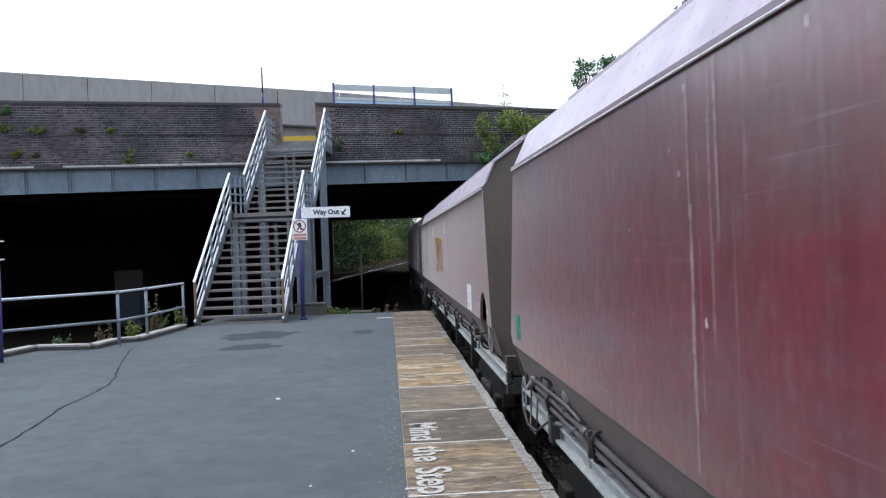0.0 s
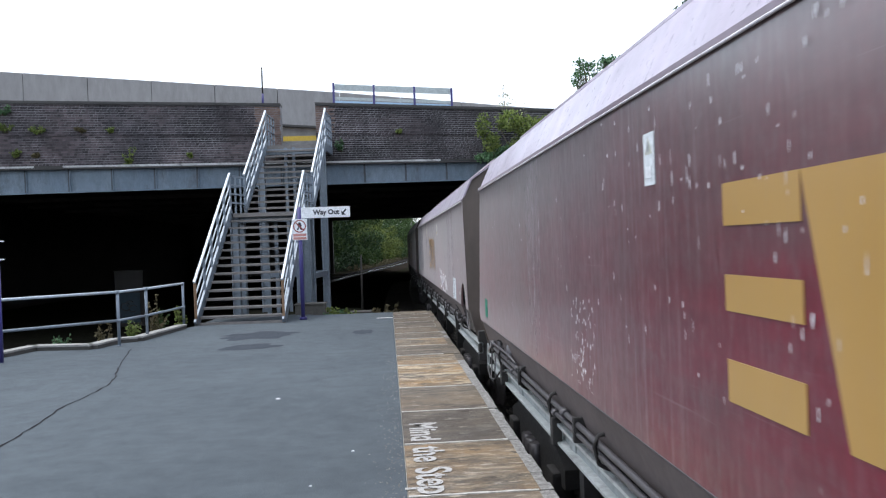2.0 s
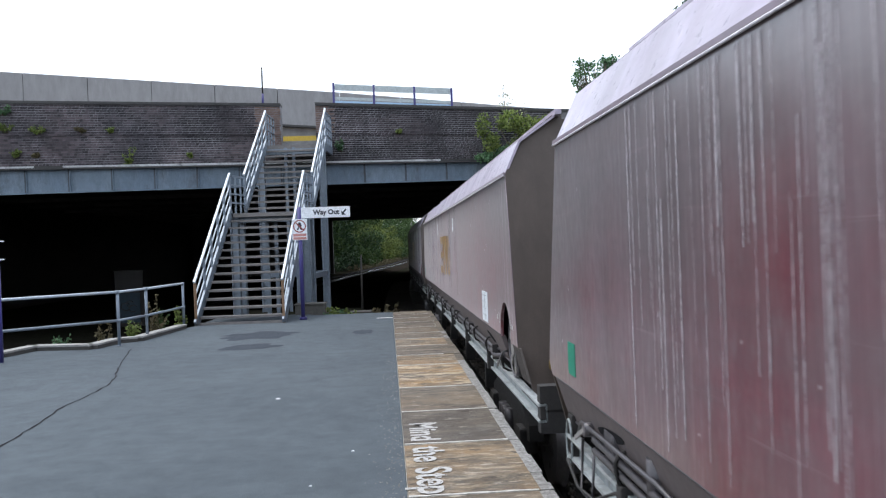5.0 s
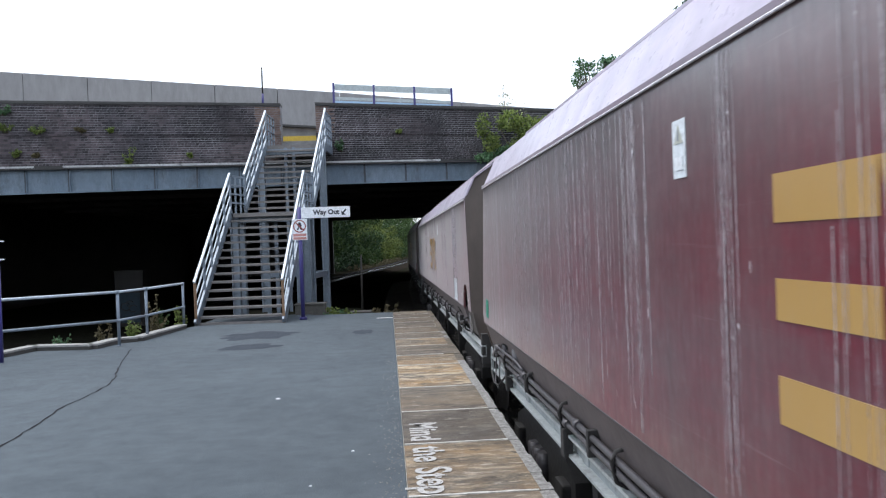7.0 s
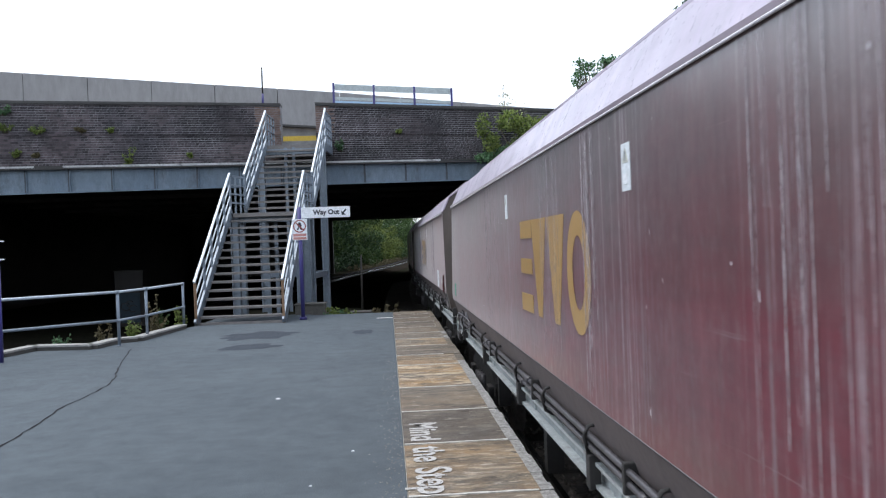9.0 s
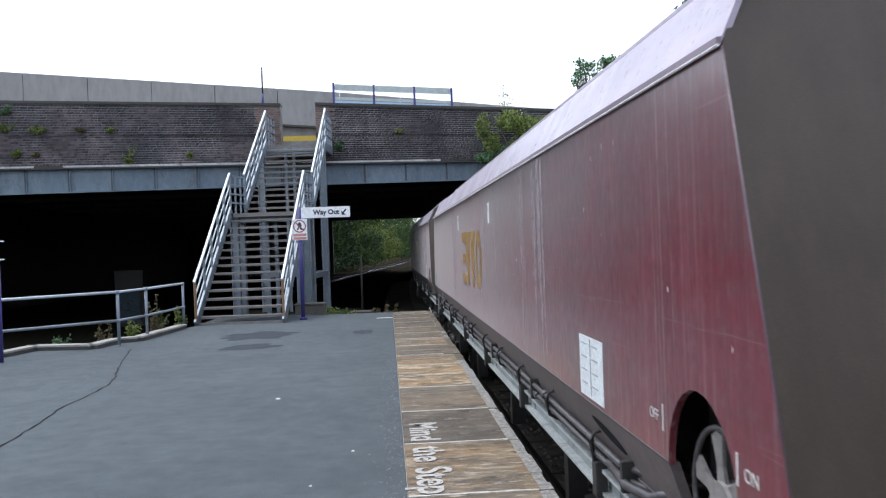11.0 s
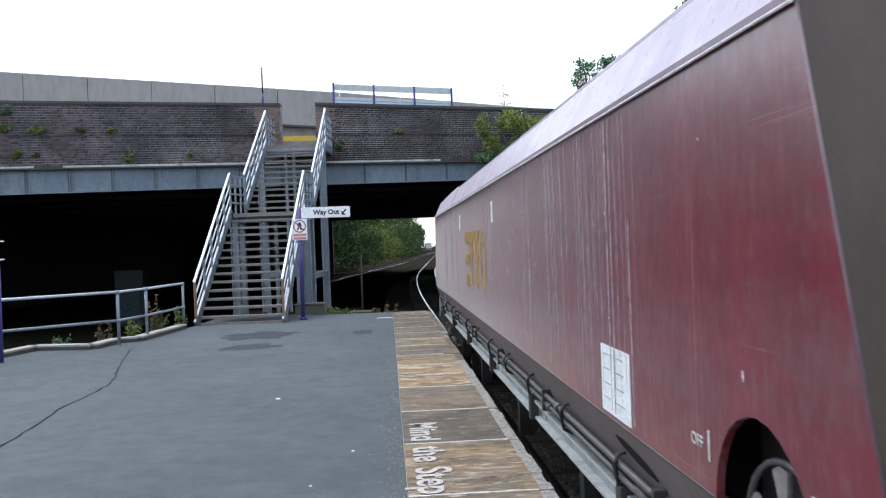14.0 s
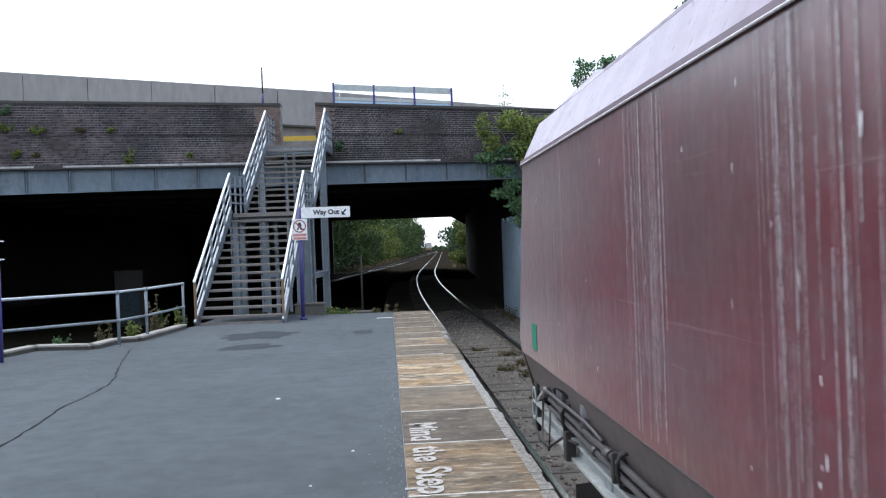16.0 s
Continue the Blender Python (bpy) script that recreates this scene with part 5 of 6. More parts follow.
PANEL = -5.75            # where the data panel starts, from the wagon's middle


def up(z):
    """Height over the rail of a height over the platform."""
    return z - RAIL


def side_plate(s):
    x = s * HALF
    arch = [(-7.54 + 0.33 * math.cos(a), 0.62 + 0.36 * math.sin(a)) for a in (math.pi * k / 14 for k in range(14, -1, -1))]
    pts = [(-7.87, 0.63)] + arch + [(-7.21, 0.63), (8.28, 0.63), (8.36, 0.72), (8.20, 1.30), (7.95, 2.12), (7.93, 2.18), (end_plane(2.18) + 0.006, 2.18), (end_plane(0.63) + 0.006, 0.63)]
    return prism(nb(), [(x, y, up(z)) for y, z in pts], (-s * 0.03, 0, 0))


def end_plane(z):
    return -7.86 - 0.40 * (2.18 - z) / 1.55


def flat_on_side(name, y0, y1, z0, z1, material, parent, lift, label=""):
    """A thin plate on the camera-side wall."""
    return part(name, box(nb(), -HALF - lift - 0.003, -HALF - lift, min(y0, y1), max(y0, y1), up(z0), up(z1)), material, parent, label)


def outline_on_side(name, pts, material, parent, lift=0.002, label=""):
    return part(name, prism(nb(), [(-HALF - lift, y, up(z)) for y, z in pts], (-0.002, 0, 0)), material, parent, label)


def hopper_wagon():
    root = thing("hopper_wagon", Matrix(), "weathered maroon bogie coal hopper wagon with pale streaks, rolling past", "wagon", "train of hopper wagons")
    for s in (-1, 1):
        sp = part("side_wall", side_plate(s), M_BODY, root, "maroon side with dust, painted sky veil and pale runs")
        # their pale lavender is sky sheen put into the colour
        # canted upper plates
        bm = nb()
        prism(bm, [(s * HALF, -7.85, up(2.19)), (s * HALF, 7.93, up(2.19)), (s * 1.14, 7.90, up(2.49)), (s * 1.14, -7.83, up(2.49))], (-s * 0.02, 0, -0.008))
        part("canted_plate", bm, M_TOP, root, "dusty canted plate with painted sky sheen")
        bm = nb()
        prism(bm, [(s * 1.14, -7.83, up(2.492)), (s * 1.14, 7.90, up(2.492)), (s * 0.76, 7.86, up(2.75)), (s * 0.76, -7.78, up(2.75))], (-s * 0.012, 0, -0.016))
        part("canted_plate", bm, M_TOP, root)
        part("eaves_band", box(nb(), min(s * HALF, s * (HALF + 0.016)), max(s * HALF, s * (HALF + 0.016)), -7.86, 7.94, up(2.176), up(2.20)), M_RAILBAND, root, "dusty purple band under the eaves")
        part("lip", tube(nb(), [(s * (HALF + 0.012), -7.86, up(2.172)), (s * (HALF + 0.012), 7.94, up(2.172))], 0.0065, 6), M_LIP, root, "pale worn lip")
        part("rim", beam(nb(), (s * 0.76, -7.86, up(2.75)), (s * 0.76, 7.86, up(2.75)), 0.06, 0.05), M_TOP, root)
        # sill, solebar and pipes
        bm = nb()
        prism(bm, [(s * (HALF - 0.004), -7.2, up(0.628)), (s * (HALF - 0.05), -7.2, up(0.628)), (s * 1.15, -7.2, up(0.37)), (s * 1.19, -7.2, up(0.36))], (0, 15.4, 0))
        gusset = nb()
        prism(gusset, [(s * (HALF - 0.006), -8.30, up(0.628)), (s * (HALF - 0.006), -7.90, up(0.628)), (s * 1.24, -8.20, up(0.36)), (s * 1.24, -8.55, up(0.36))], (-s * 0.02, 0, 0))
        part("edge_bead", tube(nb(), [(s * (HALF - 0.001), end_plane(0.64) + 0.001, up(0.64)), (s * (HALF - 0.001), end_plane(2.17) + 0.001, up(2.17))], 0.003, 6), M_RAILBAND, root, "pale worn edge")
        part("corner_gusset", gusset, M_GUSSET, root, "grimy corner gusset")
        part("sill", bm, M_SILL, root, "grimy grey sill")
        for xx, z, r in ((1.192, 0.358, 0.009), (HALF - 0.002, 0.632, 0.005)):
            part("sill_bead", tube(nb(), [(s * xx, -7.2, up(z)), (s * xx, 8.15, up(z))], r, 6), M_PIPE, root, "worn rounded edge")
        # slots are not cut: dark plates on the sill give their shade
        for yc in (-6.15, 7.0):
            slot = []
            for k in range(12):
                a = 2 * math.pi * k / 12
                dy, dz = 0.30 * math.cos(a), 0.035 * math.sin(a)
                z = 0.50 + dz + 0.12 * dy * (1 if yc < 0 else -1)
                slot.append((s * (HALF + 0.0025 - 0.09 * (0.628 - z) / 0.26), yc + dy, up(z)))
            part("sill_slot", prism(nb(), slot, (-s * 0.002, 0, -0.0006)), M_TAR, root, "dark plate standing for a shaded slot in the sill")
        sole = part("solebar", box(nb(), s * 1.17 - 0.008, s * 1.17 + 0.008, -8.9, 8.1, up(0.12), up(0.25)), M_SOLE, root, "pale grey channel solebar")
        for z in (0.12, 0.25):
            part("flange", box(nb(), min(s * 1.17, s * 1.235), max(s * 1.17, s * 1.235), -8.9, 8.1, up(z - 0.010), up(z + 0.010)), M_FLANGE, sole, "worn flange with sky gloss in its colour")
        for k in range(12):
            yy = -7.2 + k * 1.27
            part("hanger", tube(nb(), [(s * 1.17, yy, up(0.25)), (s * 1.26, yy, up(0.30)), (s * 1.282, yy, up(0.40)), (s * 1.26, yy, up(0.46)), (s * 1.21, yy, up(0.47))], 0.013, 6), M_UNDER, root)
            if k % 2:
                part("clip", box(nb(), min(s * 1.2, s * 1.27), max(s * 1.2, s * 1.27), yy - 0.045, yy + 0.045, up(0.10), up(0.30), 0.01), M_UNDER, root)
        for xx, z, r, y0 in ((1.250, 0.405, 0.019, -6.4), (1.250, 0.345, 0.018, -6.45), (1.20, 0.37, 0.014, -6.2)):
            part("pipe", tube(nb(), [(s * 0.9, y0 - 0.5, up(z)), (s * (xx - 0.08), y0 - 0.25, up(z)), (s * xx, y0, up(z)), (s * xx, 7.3, up(z)), (s * (xx - 0.2), 7.6, up(z - 0.05))], r, 8), M_PIPE, root, "dirty air pipe")
        for yy in (-4.6, -2.0, 1.1, 3.9):
            part("leg_bracket", box(nb(), min(s * 1.0, s * 1.14), max(s * 1.0, s * 1.14), yy - 0.06, yy + 0.06, up(-0.35), up(0.12)), M_UNDER, root)
    # end sheets
    for e in (1, -1):
        half = [(-1.16, 0.22), (-HALF + 0.003, 0.62), (-HALF + 0.003, 2.18), (-1.14, 2.49), (-0.76, 2.76), (-0.70, 2.76), (-0.66, 0.22)]
        for s in (1, -1):
            bm = nb()
            prism(bm, [(s * x, e * end_plane(z), up(z)) for x, z in half], (0, e * 0.03, 0))
            part("end_facet", bm, M_END, root, "grimy brown end plate")
        bm = nb()
        prism(bm, [(x, e * (end_plane(z) + 0.035), up(z)) for x, z in ((-0.70, 0.22), (-0.70, 2.65), (0.70, 2.65), (0.70, 0.22))], (0, e * 0.03, 0))
        part("end_sheet", bm, M_END, root, "recessed grimy end sheet")
        for x in (-0.42, -0.05, 0.32):
            part("rib", beam(nb(), (x, e * (end_plane(0.5) + 0.03), up(0.5)), (x, e * (end_plane(2.6) + 0.03), up(2.6)), 0.09, 0.06, (0, 1, 0)), M_END, root)
        for x, z, w in ((-0.70, 1.62, 0.16), (0.54, 1.62, 0.16)):
            part("weld_seam", box(nb(), x, x + w, e * end_plane(z) - 0.016, e * end_plane(z) + 0.016, up(z - 0.008), up(z + 0.008)), M_GUSSET, root, "dark weld seam")
        for s in (-1, 1):
            part("bracket", box(nb(), s * 0.66 - 0.018, s * 0.66 + 0.018, e * end_plane(1.25) - 0.025, e * end_plane(1.25) + 0.03, up(1.21), up(1.26), 0.005), M_GUSSET, root, "small dark bracket")
        part("end_rim", beam(nb(), (-0.76, e * (end_plane(2.65) + 0.045), up(2.68)), (0.76, e * (end_plane(2.65) + 0.045), up(2.68)), 0.06, 0.04), M_END, root)
        yb = -8.9 if e == 1 else 8.1
        part("headstock", box(nb(), -1.22, 1.22, min(yb, yb + e * 0.12), max(yb, yb + e * 0.12), up(0.02), up(0.40)), M_UNDER, root)
        part("coupler", box(nb(), -0.14, 0.14, min(yb, yb - e * 0.55), max(yb, yb - e * 0.55), up(0.0), up(0.28), 0.03), M_UNDER, root)
        part("platform_plate", box(nb(), -1.2, 1.2, min(yb, -e * 7.9), max(yb, -e * 7.9), up(0.19), up(0.21)), M_UNDER, root)
        part("hose", tube(nb(), [(-0.45, yb, up(0.2)), (-0.45, yb - e * 0.22, up(0.12)), (-0.42, yb - e * 0.32, up(-0.22)), (-0.3, yb - e * 0.45, up(-0.3))], 0.025, 8), M_UNDER, root)
        ya = e * -8.36
        part("cock_handle", box(nb(), -1.03, -0.89, ya - 0.02, ya + 0.02, up(0.44), up(0.53), 0.019), M_COCK, root, "yellow cock handle")
        part("cock_lever", box(nb(), -0.81, -0.77, ya - 0.012, ya + 0.012, up(0.46), up(0.66), 0.006), M_COCK, root, "yellow release lever")
        part("cock_pipe", tube(nb(), [(-0.96, ya, up(0.22)), (-0.96, ya, up(0.44))], 0.02, 8), M_UNDER, root)
        for k in range(4):
            z = 0.95 + k * 0.47
            for s in (-1, 1):
                part("bolt", tube(nb(), [(s * 0.72, e * end_plane(z), up(z)), (s * 0.72, e * (end_plane(z) - 0.012), up(z))], 0.010, 6), M_WHEEL, root)
    # steps and loop handrail at the far corner
    for s in (-1, 1):
        loop = [(s * 1.235, 8.02 + 0.075 * math.cos(a), up(0.22) + 0.15 * math.sin(a)) for a in (2 * math.pi * k / 16 for k in range(17))]
        part("hand_loop", tube(nb(), loop, 0.008, 6, False), M_SOLE, root)
        part("step_rod", tube(nb(), [(s * 1.24, 7.35, up(0.34)), (s * 1.26, 7.35, up(0.02)), (s * 1.26, 7.62, up(0.02)), (s * 1.24, 7.62, up(0.34))], 0.009, 6), M_PIPE, root)
        # brake gear clustered at the corner: a branch pipe, a cock with its lever, a cable and a reservoir strap
        part("branch_pipe", tube(nb(), [(s * 1.20, 7.9, up(0.30)), (s * 1.25, 7.6, up(0.44)), (s * 1.262, 7.2, up(0.46)), (s * 1.262, 6.2, up(0.475)), (s * 1.24, 5.9, up(0.43))], 0.013, 7), M_PIPE, root, "thin branch pipe")
        part("cable", tube(nb(), [(s * 1.245, 8.05, up(0.10)), (s * 1.262, 7.7, up(0.02)), (s * 1.265, 7.3, up(0.06)), (s * 1.25, 6.9, up(0.22)), (s * 1.245, 6.5, up(0.27))], 0.010, 6), M_UNDER, root, "slack black cable")
        part("cock_body", tube(nb(), [(s * 1.20, 7.45, up(0.43)), (s * 1.275, 7.45, up(0.43))], 0.042, 10), M_PIPE, root)
        part("lever", beam(nb(), (s * 1.272, 7.45, up(0.43)), (s * 1.272, 7.68, up(0.33)), 0.012, 0.028), M_HANDWHEEL, root, "pale worn lever")
        part("lever", beam(nb(), (s * 1.262, -6.75, up(0.26)), (s * 1.262, -7.05, up(0.40)), 0.012, 0.028), M_PIPE, root)
        part("pipe_bend", tube(nb(), [(s * 1.25, -6.2, up(0.36)), (s * 1.265, -6.55, up(0.34)), (s * 1.24, -6.85, up(0.37)), (s * 1.15, -7.0, up(0.44))], 0.024, 8), M_PIPE, root, "bent air pipe")
        for yy in (-6.5, -4.0, -1.6, 0.9, 3.5, 5.6):
            part("saddle", box(nb(), min(s * 1.19, s * 1.278), max(s * 1.19, s * 1.278), yy - 0.02, yy + 0.02, up(0.29), up(0.45), 0.006), M_UNDER, root)
            part("bolt_plate", box(nb(), min(s * 1.176, s * 1.19), max(s * 1.176, s * 1.19), yy + 0.35, yy + 0.50, up(0.12), up(0.22), 0.004), M_SOLE, root)
        part("valve", box(nb(), min(s * 1.17, s * 1.25), max(s * 1.17, s * 1.25), 6.9, 7.1, up(0.36), up(0.52), 0.02), M_PIPE, root)
        part("valve", tube(nb(), [(s * 1.22, 6.3, up(0.38)), (s * 1.22, 6.3, up(0.56))], 0.05, 10), M_PIPE, root)
        for yy in (-5.2, -2.9, 0.4, 3.1, 5.0):
            part("pipe_joint", tube(nb(), [(s * 1.25, yy + 0.7, up(0.405)), (s * 1.25, yy + 0.80, up(0.405))], 0.031, 8), M_PIPE, root)
            part("pipe_joint", tube(nb(), [(s * 1.25, yy + 1.0, up(0.345)), (s * 1.25, yy + 1.08, up(0.345))], 0.029, 8), M_PIPE, root)
    # hopper bottom and centre
    bm = nb()
    prism(bm, [(-1.1, -6.9, up(0.5)), (-0.55, -4.6, up(-0.55)), (-0.55, 4.6, up(-0.55)), (-1.1, 6.9, up(0.5))], (2.2, 0, 0))
    part("hopper_bottom", bm, M_UNDER, root, "dark hopper bottom and discharge gear")
    part("load_space", box(nb(), -1.1, 1.1, -7.6, 7.6, up(0.5), up(0.56)), M_UNDER, root)
    part("inside_floor", box(nb(), -1.12, 1.12, -7.75, 7.75, up(1.9), up(1.95)), M_UNDER, root)
    # hand brake wheel in its arch, on the camera side
    part("arch_back", box(nb(), -1.06, -1.03, -7.95, -7.1, up(0.40), up(1.05)), M_UNDER, root)
    wc = (-1.205, -7.58, up(0.56))
    bm = nb()
    R = 0.285
    tube(bm, [(wc[0], wc[1] + R * math.cos(a), wc[2] + R * math.sin(a)) for a in (2 * math.pi * k / 28 for k in range(29))], 0.012, 8, False)
    wheel = part("brake_wheel", bm, M_PIPE, root, "spoked hand brake wheel with a dark rim")
    for k in range(6):
        a = 2 * math.pi * k / 6 + 0.35
        ca, sa = math.cos(a), math.sin(a)
        web = [(0.05, -0.045), (0.15, -0.026), (0.255, -0.050), (0.274, 0.0), (0.255, 0.050), (0.15, 0.026), (0.05, 0.045)]
        part("spoke", prism(nb(), [(wc[0] - 0.004, wc[1] + r * ca - t * sa, wc[2] + r * sa + t * ca) for r, t in web], (0.014, 0, 0)), M_HANDWHEEL, wheel)
    part("hub", tube(nb(), [(wc[0] - 0.02, wc[1], wc[2]), (-1.05, wc[1], wc[2])], 0.095, 16), M_HANDWHEEL, wheel)
    for word, y, z in (("OFF", -7.06, 0.80), ("ON", -7.98, 0.78)):
        lettering("brake_word", word, 0.066, Matrix.Translation((-HALF - 0.004, y, up(z))) @ pose(0, 0, 0, 90, 0, -90), M_WHITE, root, "white stencilled word", 0.0008)
        flat_on_side("arc_mark", y + (-0.10 if word == "OFF" else 0.10), y + (-0.112 if word == "OFF" else 0.112), z - 0.05, z + 0.06, M_WHITE, root, 0.001)
    # data panel and plates
    dp = flat_on_side("data_panel", PANEL, PANEL - 0.50, 0.66, 1.005, M_PLATE, root, 0.001, "white data panel with grey print")
    for r in range(4):
        for cidx in range(2):
            flat_on_side("print_bar", PANEL - 0.05 - cidx * 0.23, PANEL - 0.17 - cidx * 0.23, 0.958 - r * 0.075, 0.964 - r * 0.075, M_PRINT, dp, 0.0045)
    flat_on_side("rule", PANEL - 0.247, PANEL - 0.253, 0.68, 0.995, M_PRINT, dp, 0.0045)
    for y in (7.68 - 5.75, 4.04 - 5.75):
        pl = flat_on_side("hazard_plate", y, y - 0.13, 1.77, 1.99, M_PLATE, root, 0.001, "white hazard plate")
        outline_on_side("triangle", [(y - 0.065, 1.97), (y - 0.02, 1.90), (y - 0.11, 1.90)], M_FADEDYELLOW, pl, 0.0045)
        outline_on_side("bolt_mark", [(y - 0.060, 1.952), (y - 0.056, 1.91), (y - 0.074, 1.91), (y - 0.070, 1.952)], M_PRINT, pl, 0.0068)
        flat_on_side("print_bar", y - 0.03, y - 0.10, 1.80, 1.85, M_YELLOW, pl, 0.0045)
    flat_on_side("green_patch", 13.50 - 5.75, 13.32 - 5.75, 0.72, 0.92, M_GREEN, root, 0.001, "faded green square patch")
    # gold emblem of plain shapes
    for z0, z1 in ((1.58, 1.72), (1.30, 1.42), (1.00, 1.14)):
        flat_on_side("emblem_bar", 1.30, 0.80, z0, z1, M_GOLD, root, 0.001, "gold bar")
    for y in (0.80, 0.21):
        outline_on_side("emblem_wedge", [(y, 1.72), (y - 0.55, 1.72), (y - 0.35, 1.00), (y - 0.20, 1.00)], M_GOLD, root, 0.0006, "gold wedge")
    bm = nb()
    ring = []
    for k in range(40):
        a = 2 * math.pi * k / 40
        ca, sa = math.cos(a), math.sin(a)
        ring.append([bm.verts.new((-HALF - 0.0028, -0.69 + ry * ca, up(1.36) + rz * sa)) for ry, rz in ((0.29, 0.365), (0.145, 0.22))])
    for k in range(40):
        a, b = ring[k], ring[(k + 1) % 40]
        bm.faces.new((a[0], b[0], b[1], a[1]))
    part("emblem_ring", bm, M_GOLD, root, "gold oval ring")
    # bogies
    for yb in (-6.1, 6.1):
        bogie = part("bogie", box(nb(), -0.95, 0.95, yb - 0.2, yb + 0.2, 0.55, 0.9, 0.03), M_UNDER, root, "black three-piece bogie")
        for s in (-1, 1):
            pts = [(-1.3, 0.50), (-1.3, 0.66), (-0.75, 0.84), (0.75, 0.84), (1.3, 0.66), (1.3, 0.50), (0.85, 0.46), (0.5, 0.30), (-0.5, 0.30), (-0.85, 0.46)]
            part("side_frame", prism(nb(), [(s * 1.06, yb + y, z) for y, z in pts], (-s * 0.14, 0, 0)), M_UNDER, bogie)
            for dy in (-1.0, 1.0):
                part("axle_box", box(nb(), s * 1.04 - 0.09, s * 1.04 + 0.09, yb + dy - 0.15, yb + dy + 0.15, 0.34, 0.60, 0.03), M_UNDER, bogie)
            for dy in (-0.2, 0.0, 0.2):
                part("spring", tube(nb(), [(s * 1.08, yb + dy, 0.34), (s * 1.08, yb + dy, 0.62)], 0.07, 8), M_PIPE, bogie)
        for dy in (-1.0, 1.0):
            ws = nb()
            tube(ws, [(-1.05, 0, 0), (1.05, 0, 0)], 0.08, 10)
            for s in (-1, 1):
                tube(ws, [(s * 0.70, 0, 0), (s * 0.735, 0, 0), (s * 0.82, 0, 0)], [0.49, 0.46, 0.455], 24)
                for k in range(6):
                    a = k * math.pi / 3
                    tube(ws, [(s * 0.82, 0.25 * math.cos(a), 0.25 * math.sin(a)), (s * 0.83, 0.25 * math.cos(a), 0.25 * math.sin(a))], 0.05, 6)
            w = part("wheelset", ws, M_WHEEL, bogie, "steel wheelset")
            w.matrix_basis = pose(0, yb + dy, 0.46)
    return root


wagon = hopper_wagon()
wagons = [wagon] + [copy_thing(wagon, Matrix()) for _ in range(6)]
LOOKS = ((0.2, 0.1, 0.3), (0.22, 0.3, 0.7), (0.6, 0.9, 1.0), (0.85, 0.25, 0.9), (0.95, 0.3, 0.75), (0.55, 0.1, 0.55), (0.38, 0.12, 0.2))
for ob, tone in zip(wagons, LOOKS):
    for o in ob.children:
        o.color = (*tone, 1)

# small differences from wagon to wagon
for i, ob in enumerate(wagons):
    for o in ob.children:
        if o.name.startswith("green_patch") and i in (0, 3, 5):
            o.location.y += 0.27 if i < 5 else 0.115
        if o.name.startswith("hazard_plate") and i == 6:
            o.location.y += 0.2
        if o.name.startswith("hazard_plate") and i == 2:
            o.location.y += 0.35 if o.bound_box[0][1] > 0 else -0.28
        if o.name.startswith("emblem") and i in (0, 1, 3, 4):
            o.location.y -= 0.16
        if o.name.startswith("data_panel") and i == 2:
            o.location.y -= 0.10
        if o.name.startswith("hazard_plate") and i != 2:
            for q in o.children:
                if q.name.startswith("triangle"):
                    q.material_slots[0].link = "OBJECT"
                    q.material_slots[0].material = M_FAINT
                if q.name.startswith("print_bar"):
                    q.material_slots[0].link = "OBJECT"
                    q.material_slots[0].material = M_SIGN

for i, shift in ((3, -0.16), (4, -0.07)):
    plates = [o for o in wagons[i].children if o.name.startswith("hazard_plate")]
    min(plates, key=lambda o: o.bound_box[0][1]).location.y += shift

# pale dried runs: wagon, from, to, how many, how wide
RUNS = ((3, 5.81, 4.28, 14, 0.010), (3, 4.1, 3.21, 16, 0.008), (3, 3.15, 2.35, 8, 0.014), (3, 1.86, 1.38, 9, 0.012), (3, 0.84, 0.40, 6, 0.012), (3, -1.4, -2.6, 16, 0.010),
        (4, -1.65, -1.96, 5, 0.02), (4, -3.1, -4.34, 14, 0.009), (4, -5.60, -6.45, 30, 0.016), (4, 0.3, -0.4, 8, 0.008), (4, 3.5, 2.5, 10, 0.008),
        (5, -4.35, -4.80, 11, 0.016), (5, -3.75, -4.05, 5, 0.009), (5, 2.92, 1.98, 10, 0.009), (5, -1.75, -2.3, 7, 0.010),
        (6, 5.2, 4.65, 11, 0.009), (6, 3.85, 3.23, 10, 0.009), (6, 2.23, 1.95, 6, 0.010), (6, -1.2, -2.0, 8, 0.009), (6, -3.4, -3.9, 5, 0.010), (6, -4.3, -6.4, 20, 0.010),
        (2, -4.87, -5.43, 6, 0.012), (2, -5.66, -6.13, 5, 0.012), (2, 2.2, -1.2, 22, 0.016), (2, 6.4, 4.4, 12, 0.02), (1, -2.49, -2.61, 2, 0.012), (1, 4.9, 4.3, 7, 0.012), (0, 3.98, 3.4, 3, 0.010))
rnd = random.Random(12)
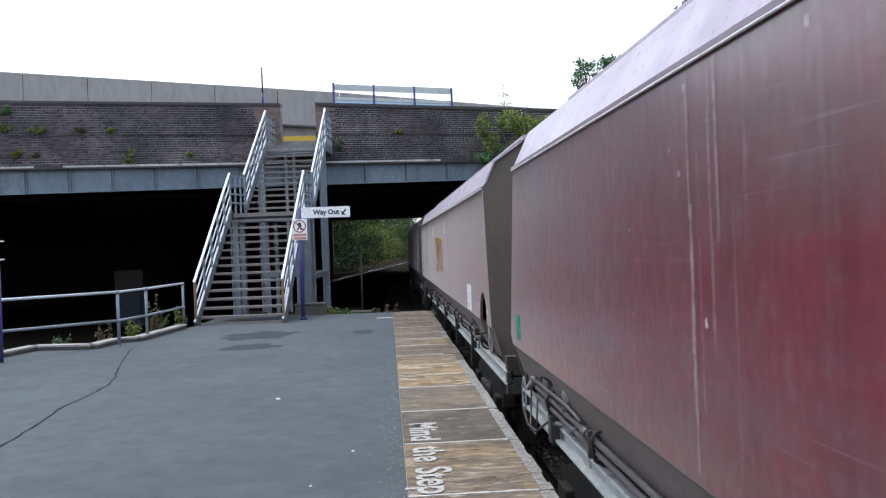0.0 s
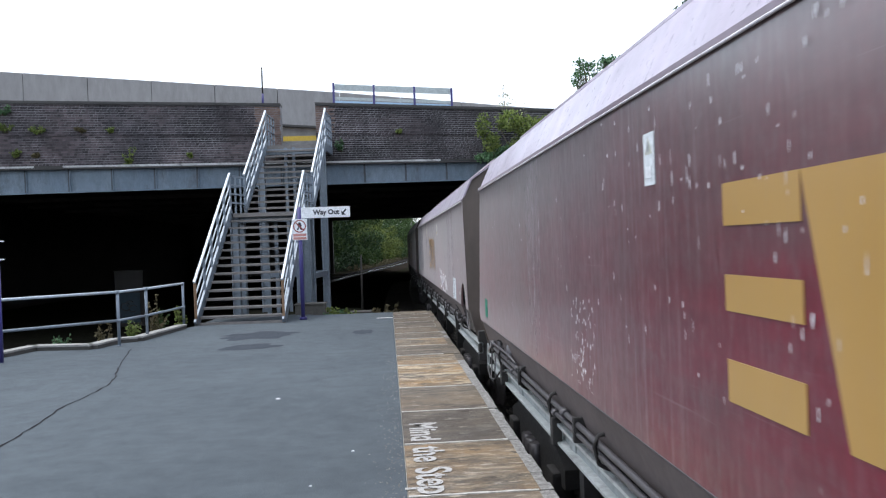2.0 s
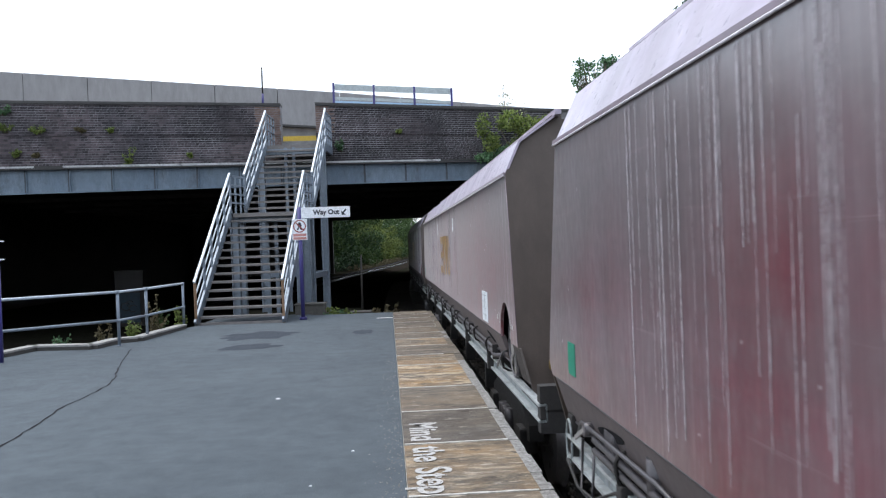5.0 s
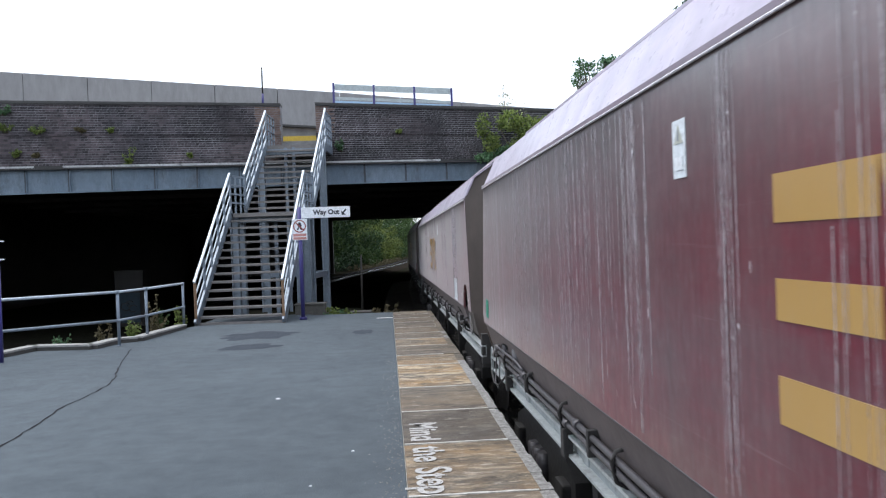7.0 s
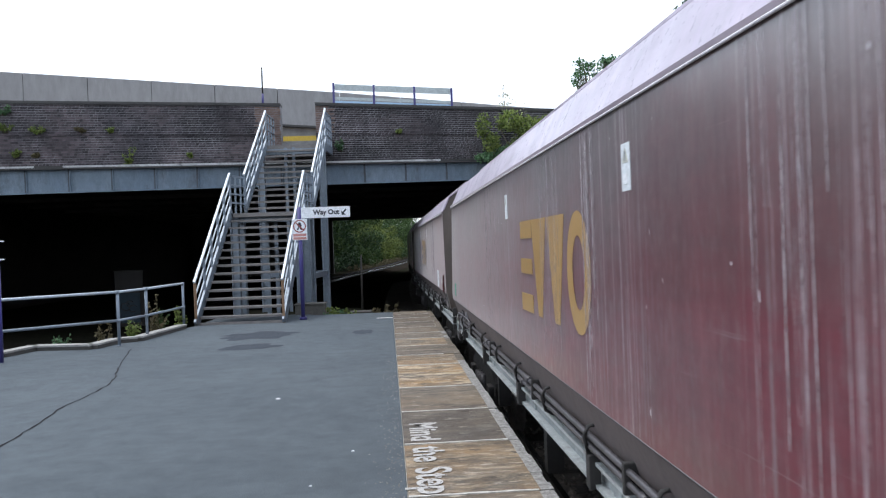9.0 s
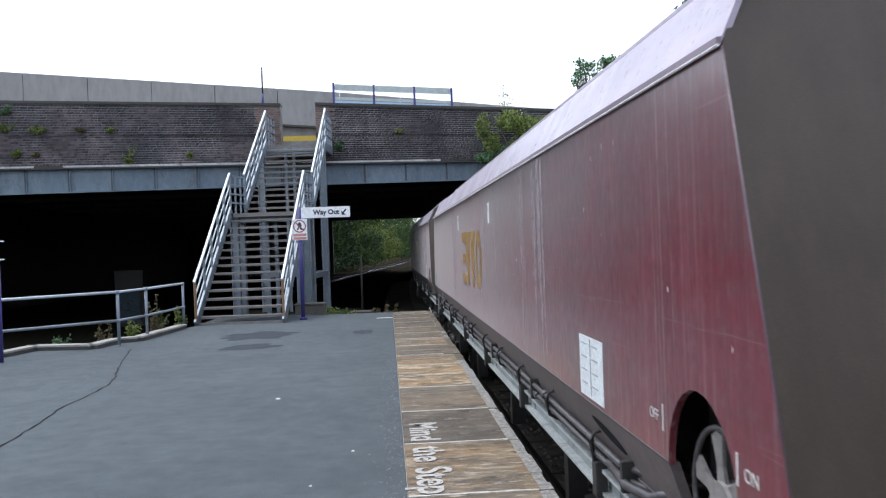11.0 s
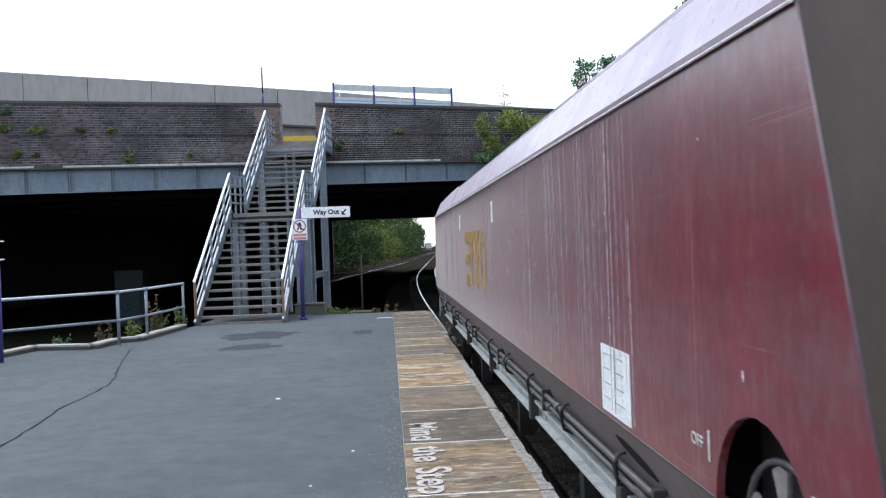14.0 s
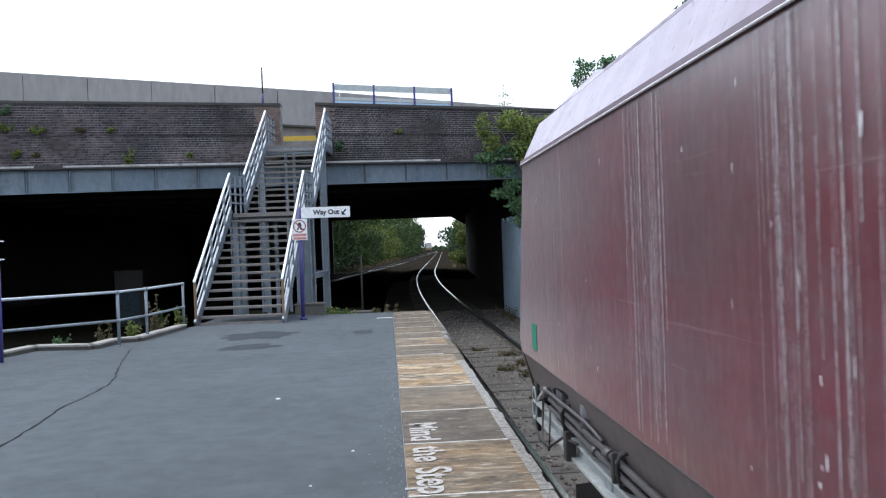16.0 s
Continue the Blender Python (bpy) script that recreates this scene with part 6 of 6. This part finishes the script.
for i, ya, yb, many, wide in RUNS:
    bm = nb()
    for k in range(many * 3):
        y = rnd.uniform(yb, ya)
        w = wide * (rnd.uniform(0.55, 0.95) if k % 4 == 0 else rnd.uniform(0.16, 0.40))
        if 1.55 < y < 2.2 or -2.15 < y < -1.5:   # clear of the hazard plates
            y += 0.7
        z1 = 2.15 if rnd.random() < 0.7 else rnd.uniform(1.5, 2.1)
        z0 = max(0.68, z1 - rnd.uniform(0.5, 1.5))
        bend = rnd.uniform(-0.01, 0.01)
        prism(bm, [(-HALF - 0.0055, y - w / 2, up(z1)), (-HALF - 0.0055, y + w / 2, up(z1)), (-HALF - 0.0055, y + bend + w * 0.35, up(z0)), (-HALF - 0.0055, y + bend - w * 0.35, up(z0))], (-0.0005 - 0.000012 * k, 0, 0))
    tagged(part("streaking", bm, M_RUN, wagons[i], "pale dried runs down the side"), kind="stuff")

# flaked white paint: small upright chips on every side, and a splash on one wagon
for i, ob in enumerate(wagons):
    bm = nb()
    spots = [(rnd.uniform(-8.0, 8.0), rnd.uniform(0.75, 2.1), rnd.uniform(0.004, 0.010), rnd.uniform(0.012, 0.055)) for _ in range(34 if i else 20)]
    if i == 1:
        spots += [(rnd.gauss(1.0, 1.1), rnd.uniform(1.0, 2.14) if _ % 3 else rnd.uniform(1.6, 2.14), rnd.uniform(0.004, 0.012), rnd.uniform(0.012, 0.065)) for _ in range(130)]
        spots += [(rnd.gauss(3.15, 0.16), rnd.uniform(0.68, 1.2) ** 1.0, rnd.uniform(0.005, 0.02), rnd.uniform(0.012, 0.05)) for _ in range(80)]
        spots += [(rnd.gauss(-4.3, 0.9), rnd.gauss(0.95, 0.2), 0.016, 0.016) for _ in range(40)]
    if i in (2, 5, 6):
        spots += [(rnd.uniform(-3.6, 4.0), rnd.uniform(0.8, 2.05), rnd.uniform(0.005, 0.010), rnd.uniform(0.03, 0.085)) for _ in range(26)]
    for k, (y, z, w, h) in enumerate(spots):
        z = min(max(z, 0.66), 2.14 - h)
        rim = [(0.5 * w * rnd.uniform(0.5, 1.3) * math.cos(a), 0.5 * h * rnd.uniform(0.55, 1.25) * math.sin(a)) for a in (2 * math.pi * q / 7 for q in range(7))]
        vs = [bm.verts.new((-HALF - 0.0066 - 0.000006 * k, y + dy, up(z + h / 2 + dz))) for dy, dz in rim]
        bm.faces.new(vs[::-1])
    tagged(part("flaking", bm, M_SCRIBBLE, ob, "flaked white paint chips"), kind="stuff")

# white sprayed scribble on the faded wagon: a few loops and strokes
scribble = nb()


def stroke(points):
    """A rounded line through points of (along, up)."""
    pts = [points[0]] + points + [points[-1]]
    line = []
    for a, b, c, d in zip(pts, pts[1:], pts[2:], pts[3:]):
        for k in range(6):
            t = k / 6
            line.append(tuple(0.5 * (2 * b[i] + (c[i] - a[i]) * t + (2 * a[i] - 5 * b[i] + 4 * c[i] - d[i]) * t * t + (3 * b[i] - a[i] - 3 * c[i] + d[i]) * t ** 3) for i in (0, 1)))
    line.append(points[-1])
    tube(scribble, [(-HALF - 0.004, -2.6 - 1.19 * y, up(z)) for y, z in line], 0.0040, 5)


stroke([(0.0, 1.08), (0.05, 1.02), (0.08, 0.94), (0.0, 0.93), (0.06, 0.90)])
stroke([(0.12, 0.98), (0.3, 1.04), (0.42, 0.95), (0.36, 0.88), (0.15, 0.93), (0.3, 0.80), (0.1, 0.76), (0.35, 0.70)])
stroke([(0.4, 0.92), (0.5, 0.72), (0.62, 0.95), (0.72, 0.66), (0.8, 0.72)])
stroke([(0.75, 1.0), (0.85, 0.86), (0.75, 0.80), (0.72, 0.92), (0.95, 0.98), (1.2, 0.80), (1.15, 0.66), (0.7, 0.70)])
stroke([(1.35, 0.98), (1.42, 0.86), (1.52, 0.72), (1.44, 0.73), (1.54, 0.71), (1.55, 0.80)])
# the last wagon's upper plate is creased near its leading end
crease = nb()
rows = []
for y, lift in ((6.9, 0.004), (7.15, 0.016), (7.34, 0.045), (7.44, 0.060), (7.50, 0.014), (7.66, 0.020), (7.84, 0.005)):
    row = []
    for k in range(5):
        f = 0.08 + 0.94 * k / 4
        h = 0.003 + lift * f
        row.append(crease.verts.new((-(1.14 - 0.38 * f + 0.562 * h), y + 0.05 * (1 - f), up(2.492 + 0.258 * f + 0.828 * h))))
    rows.append(row)
for a, b in zip(rows, rows[1:]):
    for k in range(4):
        crease.faces.new((a[k], b[k], b[k + 1], a[k + 1]))
part("creased_plate", crease, M_TOP, wagons[6], "creased and dented upper plate", True)

# long curved scratches near the same wagon's rear end
scratches = nb()
for line in (((-5.21, 1.72), (-5.28, 1.55), (-5.5, 1.39), (-5.79, 1.21), (-6.02, 1.04)), ((-5.73, 1.76), (-5.96, 1.61), (-6.15, 1.48)), ((-5.77, 2.14), (-5.78, 1.98), (-5.82, 1.82)),
             ((-5.93, 1.82), (-6.12, 1.7)), ((-5.88, 1.91), (-6.04, 1.82), (-6.13, 1.77)), ((-5.38, 1.16), (-5.54, 1.07)), ((-3.96, 1.41), (-4.16, 1.3))):
    tube(scratches, [(-HALF - 0.002, y, up(z)) for y, z in line], 0.0035, 5)
part("scratches", scratches, M_RUN, wagons[2], "long pale scratches")
part("sprayed_scribble", scribble, M_SCRIBBLE, wagons[2], "white sprayed scribble")


# ---- everything that moves ----
def run(t):
    """Wagon lengths gone by at t seconds: the train slows."""
    return -3.53192e-06 * t ** 4 + 9.12447e-05 * t ** 3 - 0.00451593 * t ** 2 + 0.44009 * t - 0.263721


def wagon_pose(k, t):
    y = 6.5 - PANEL - PITCH * (run(t) - k)
    a, b = y - 6.1, y + 6.1
    xa, xb = line_x(a), line_x(b)
    return pose((xa + xb) / 2, y, RAIL, 0, 0, -math.degrees(math.atan2(xb - xa, 12.2)))


def motions():
    for k, ob in enumerate(wagons):
        walk(ob, [(0.5 * i, wagon_pose(k - 1, 0.5 * i)) for i in range(33)])
        turns = [(i / 15, PITCH * (run(i / 15) - run(0)) / 0.46) for i in range(241)]
        for bogie in ob.children:
            for w in bogie.children:
                if w.name.startswith("wheelset"):
                    at = w.matrix_basis.translation.copy()
                    walk(w, [(t, Matrix.Translation(at) @ Matrix.Rotation(turn, 4, "X")) for t, turn in turns])


motions()
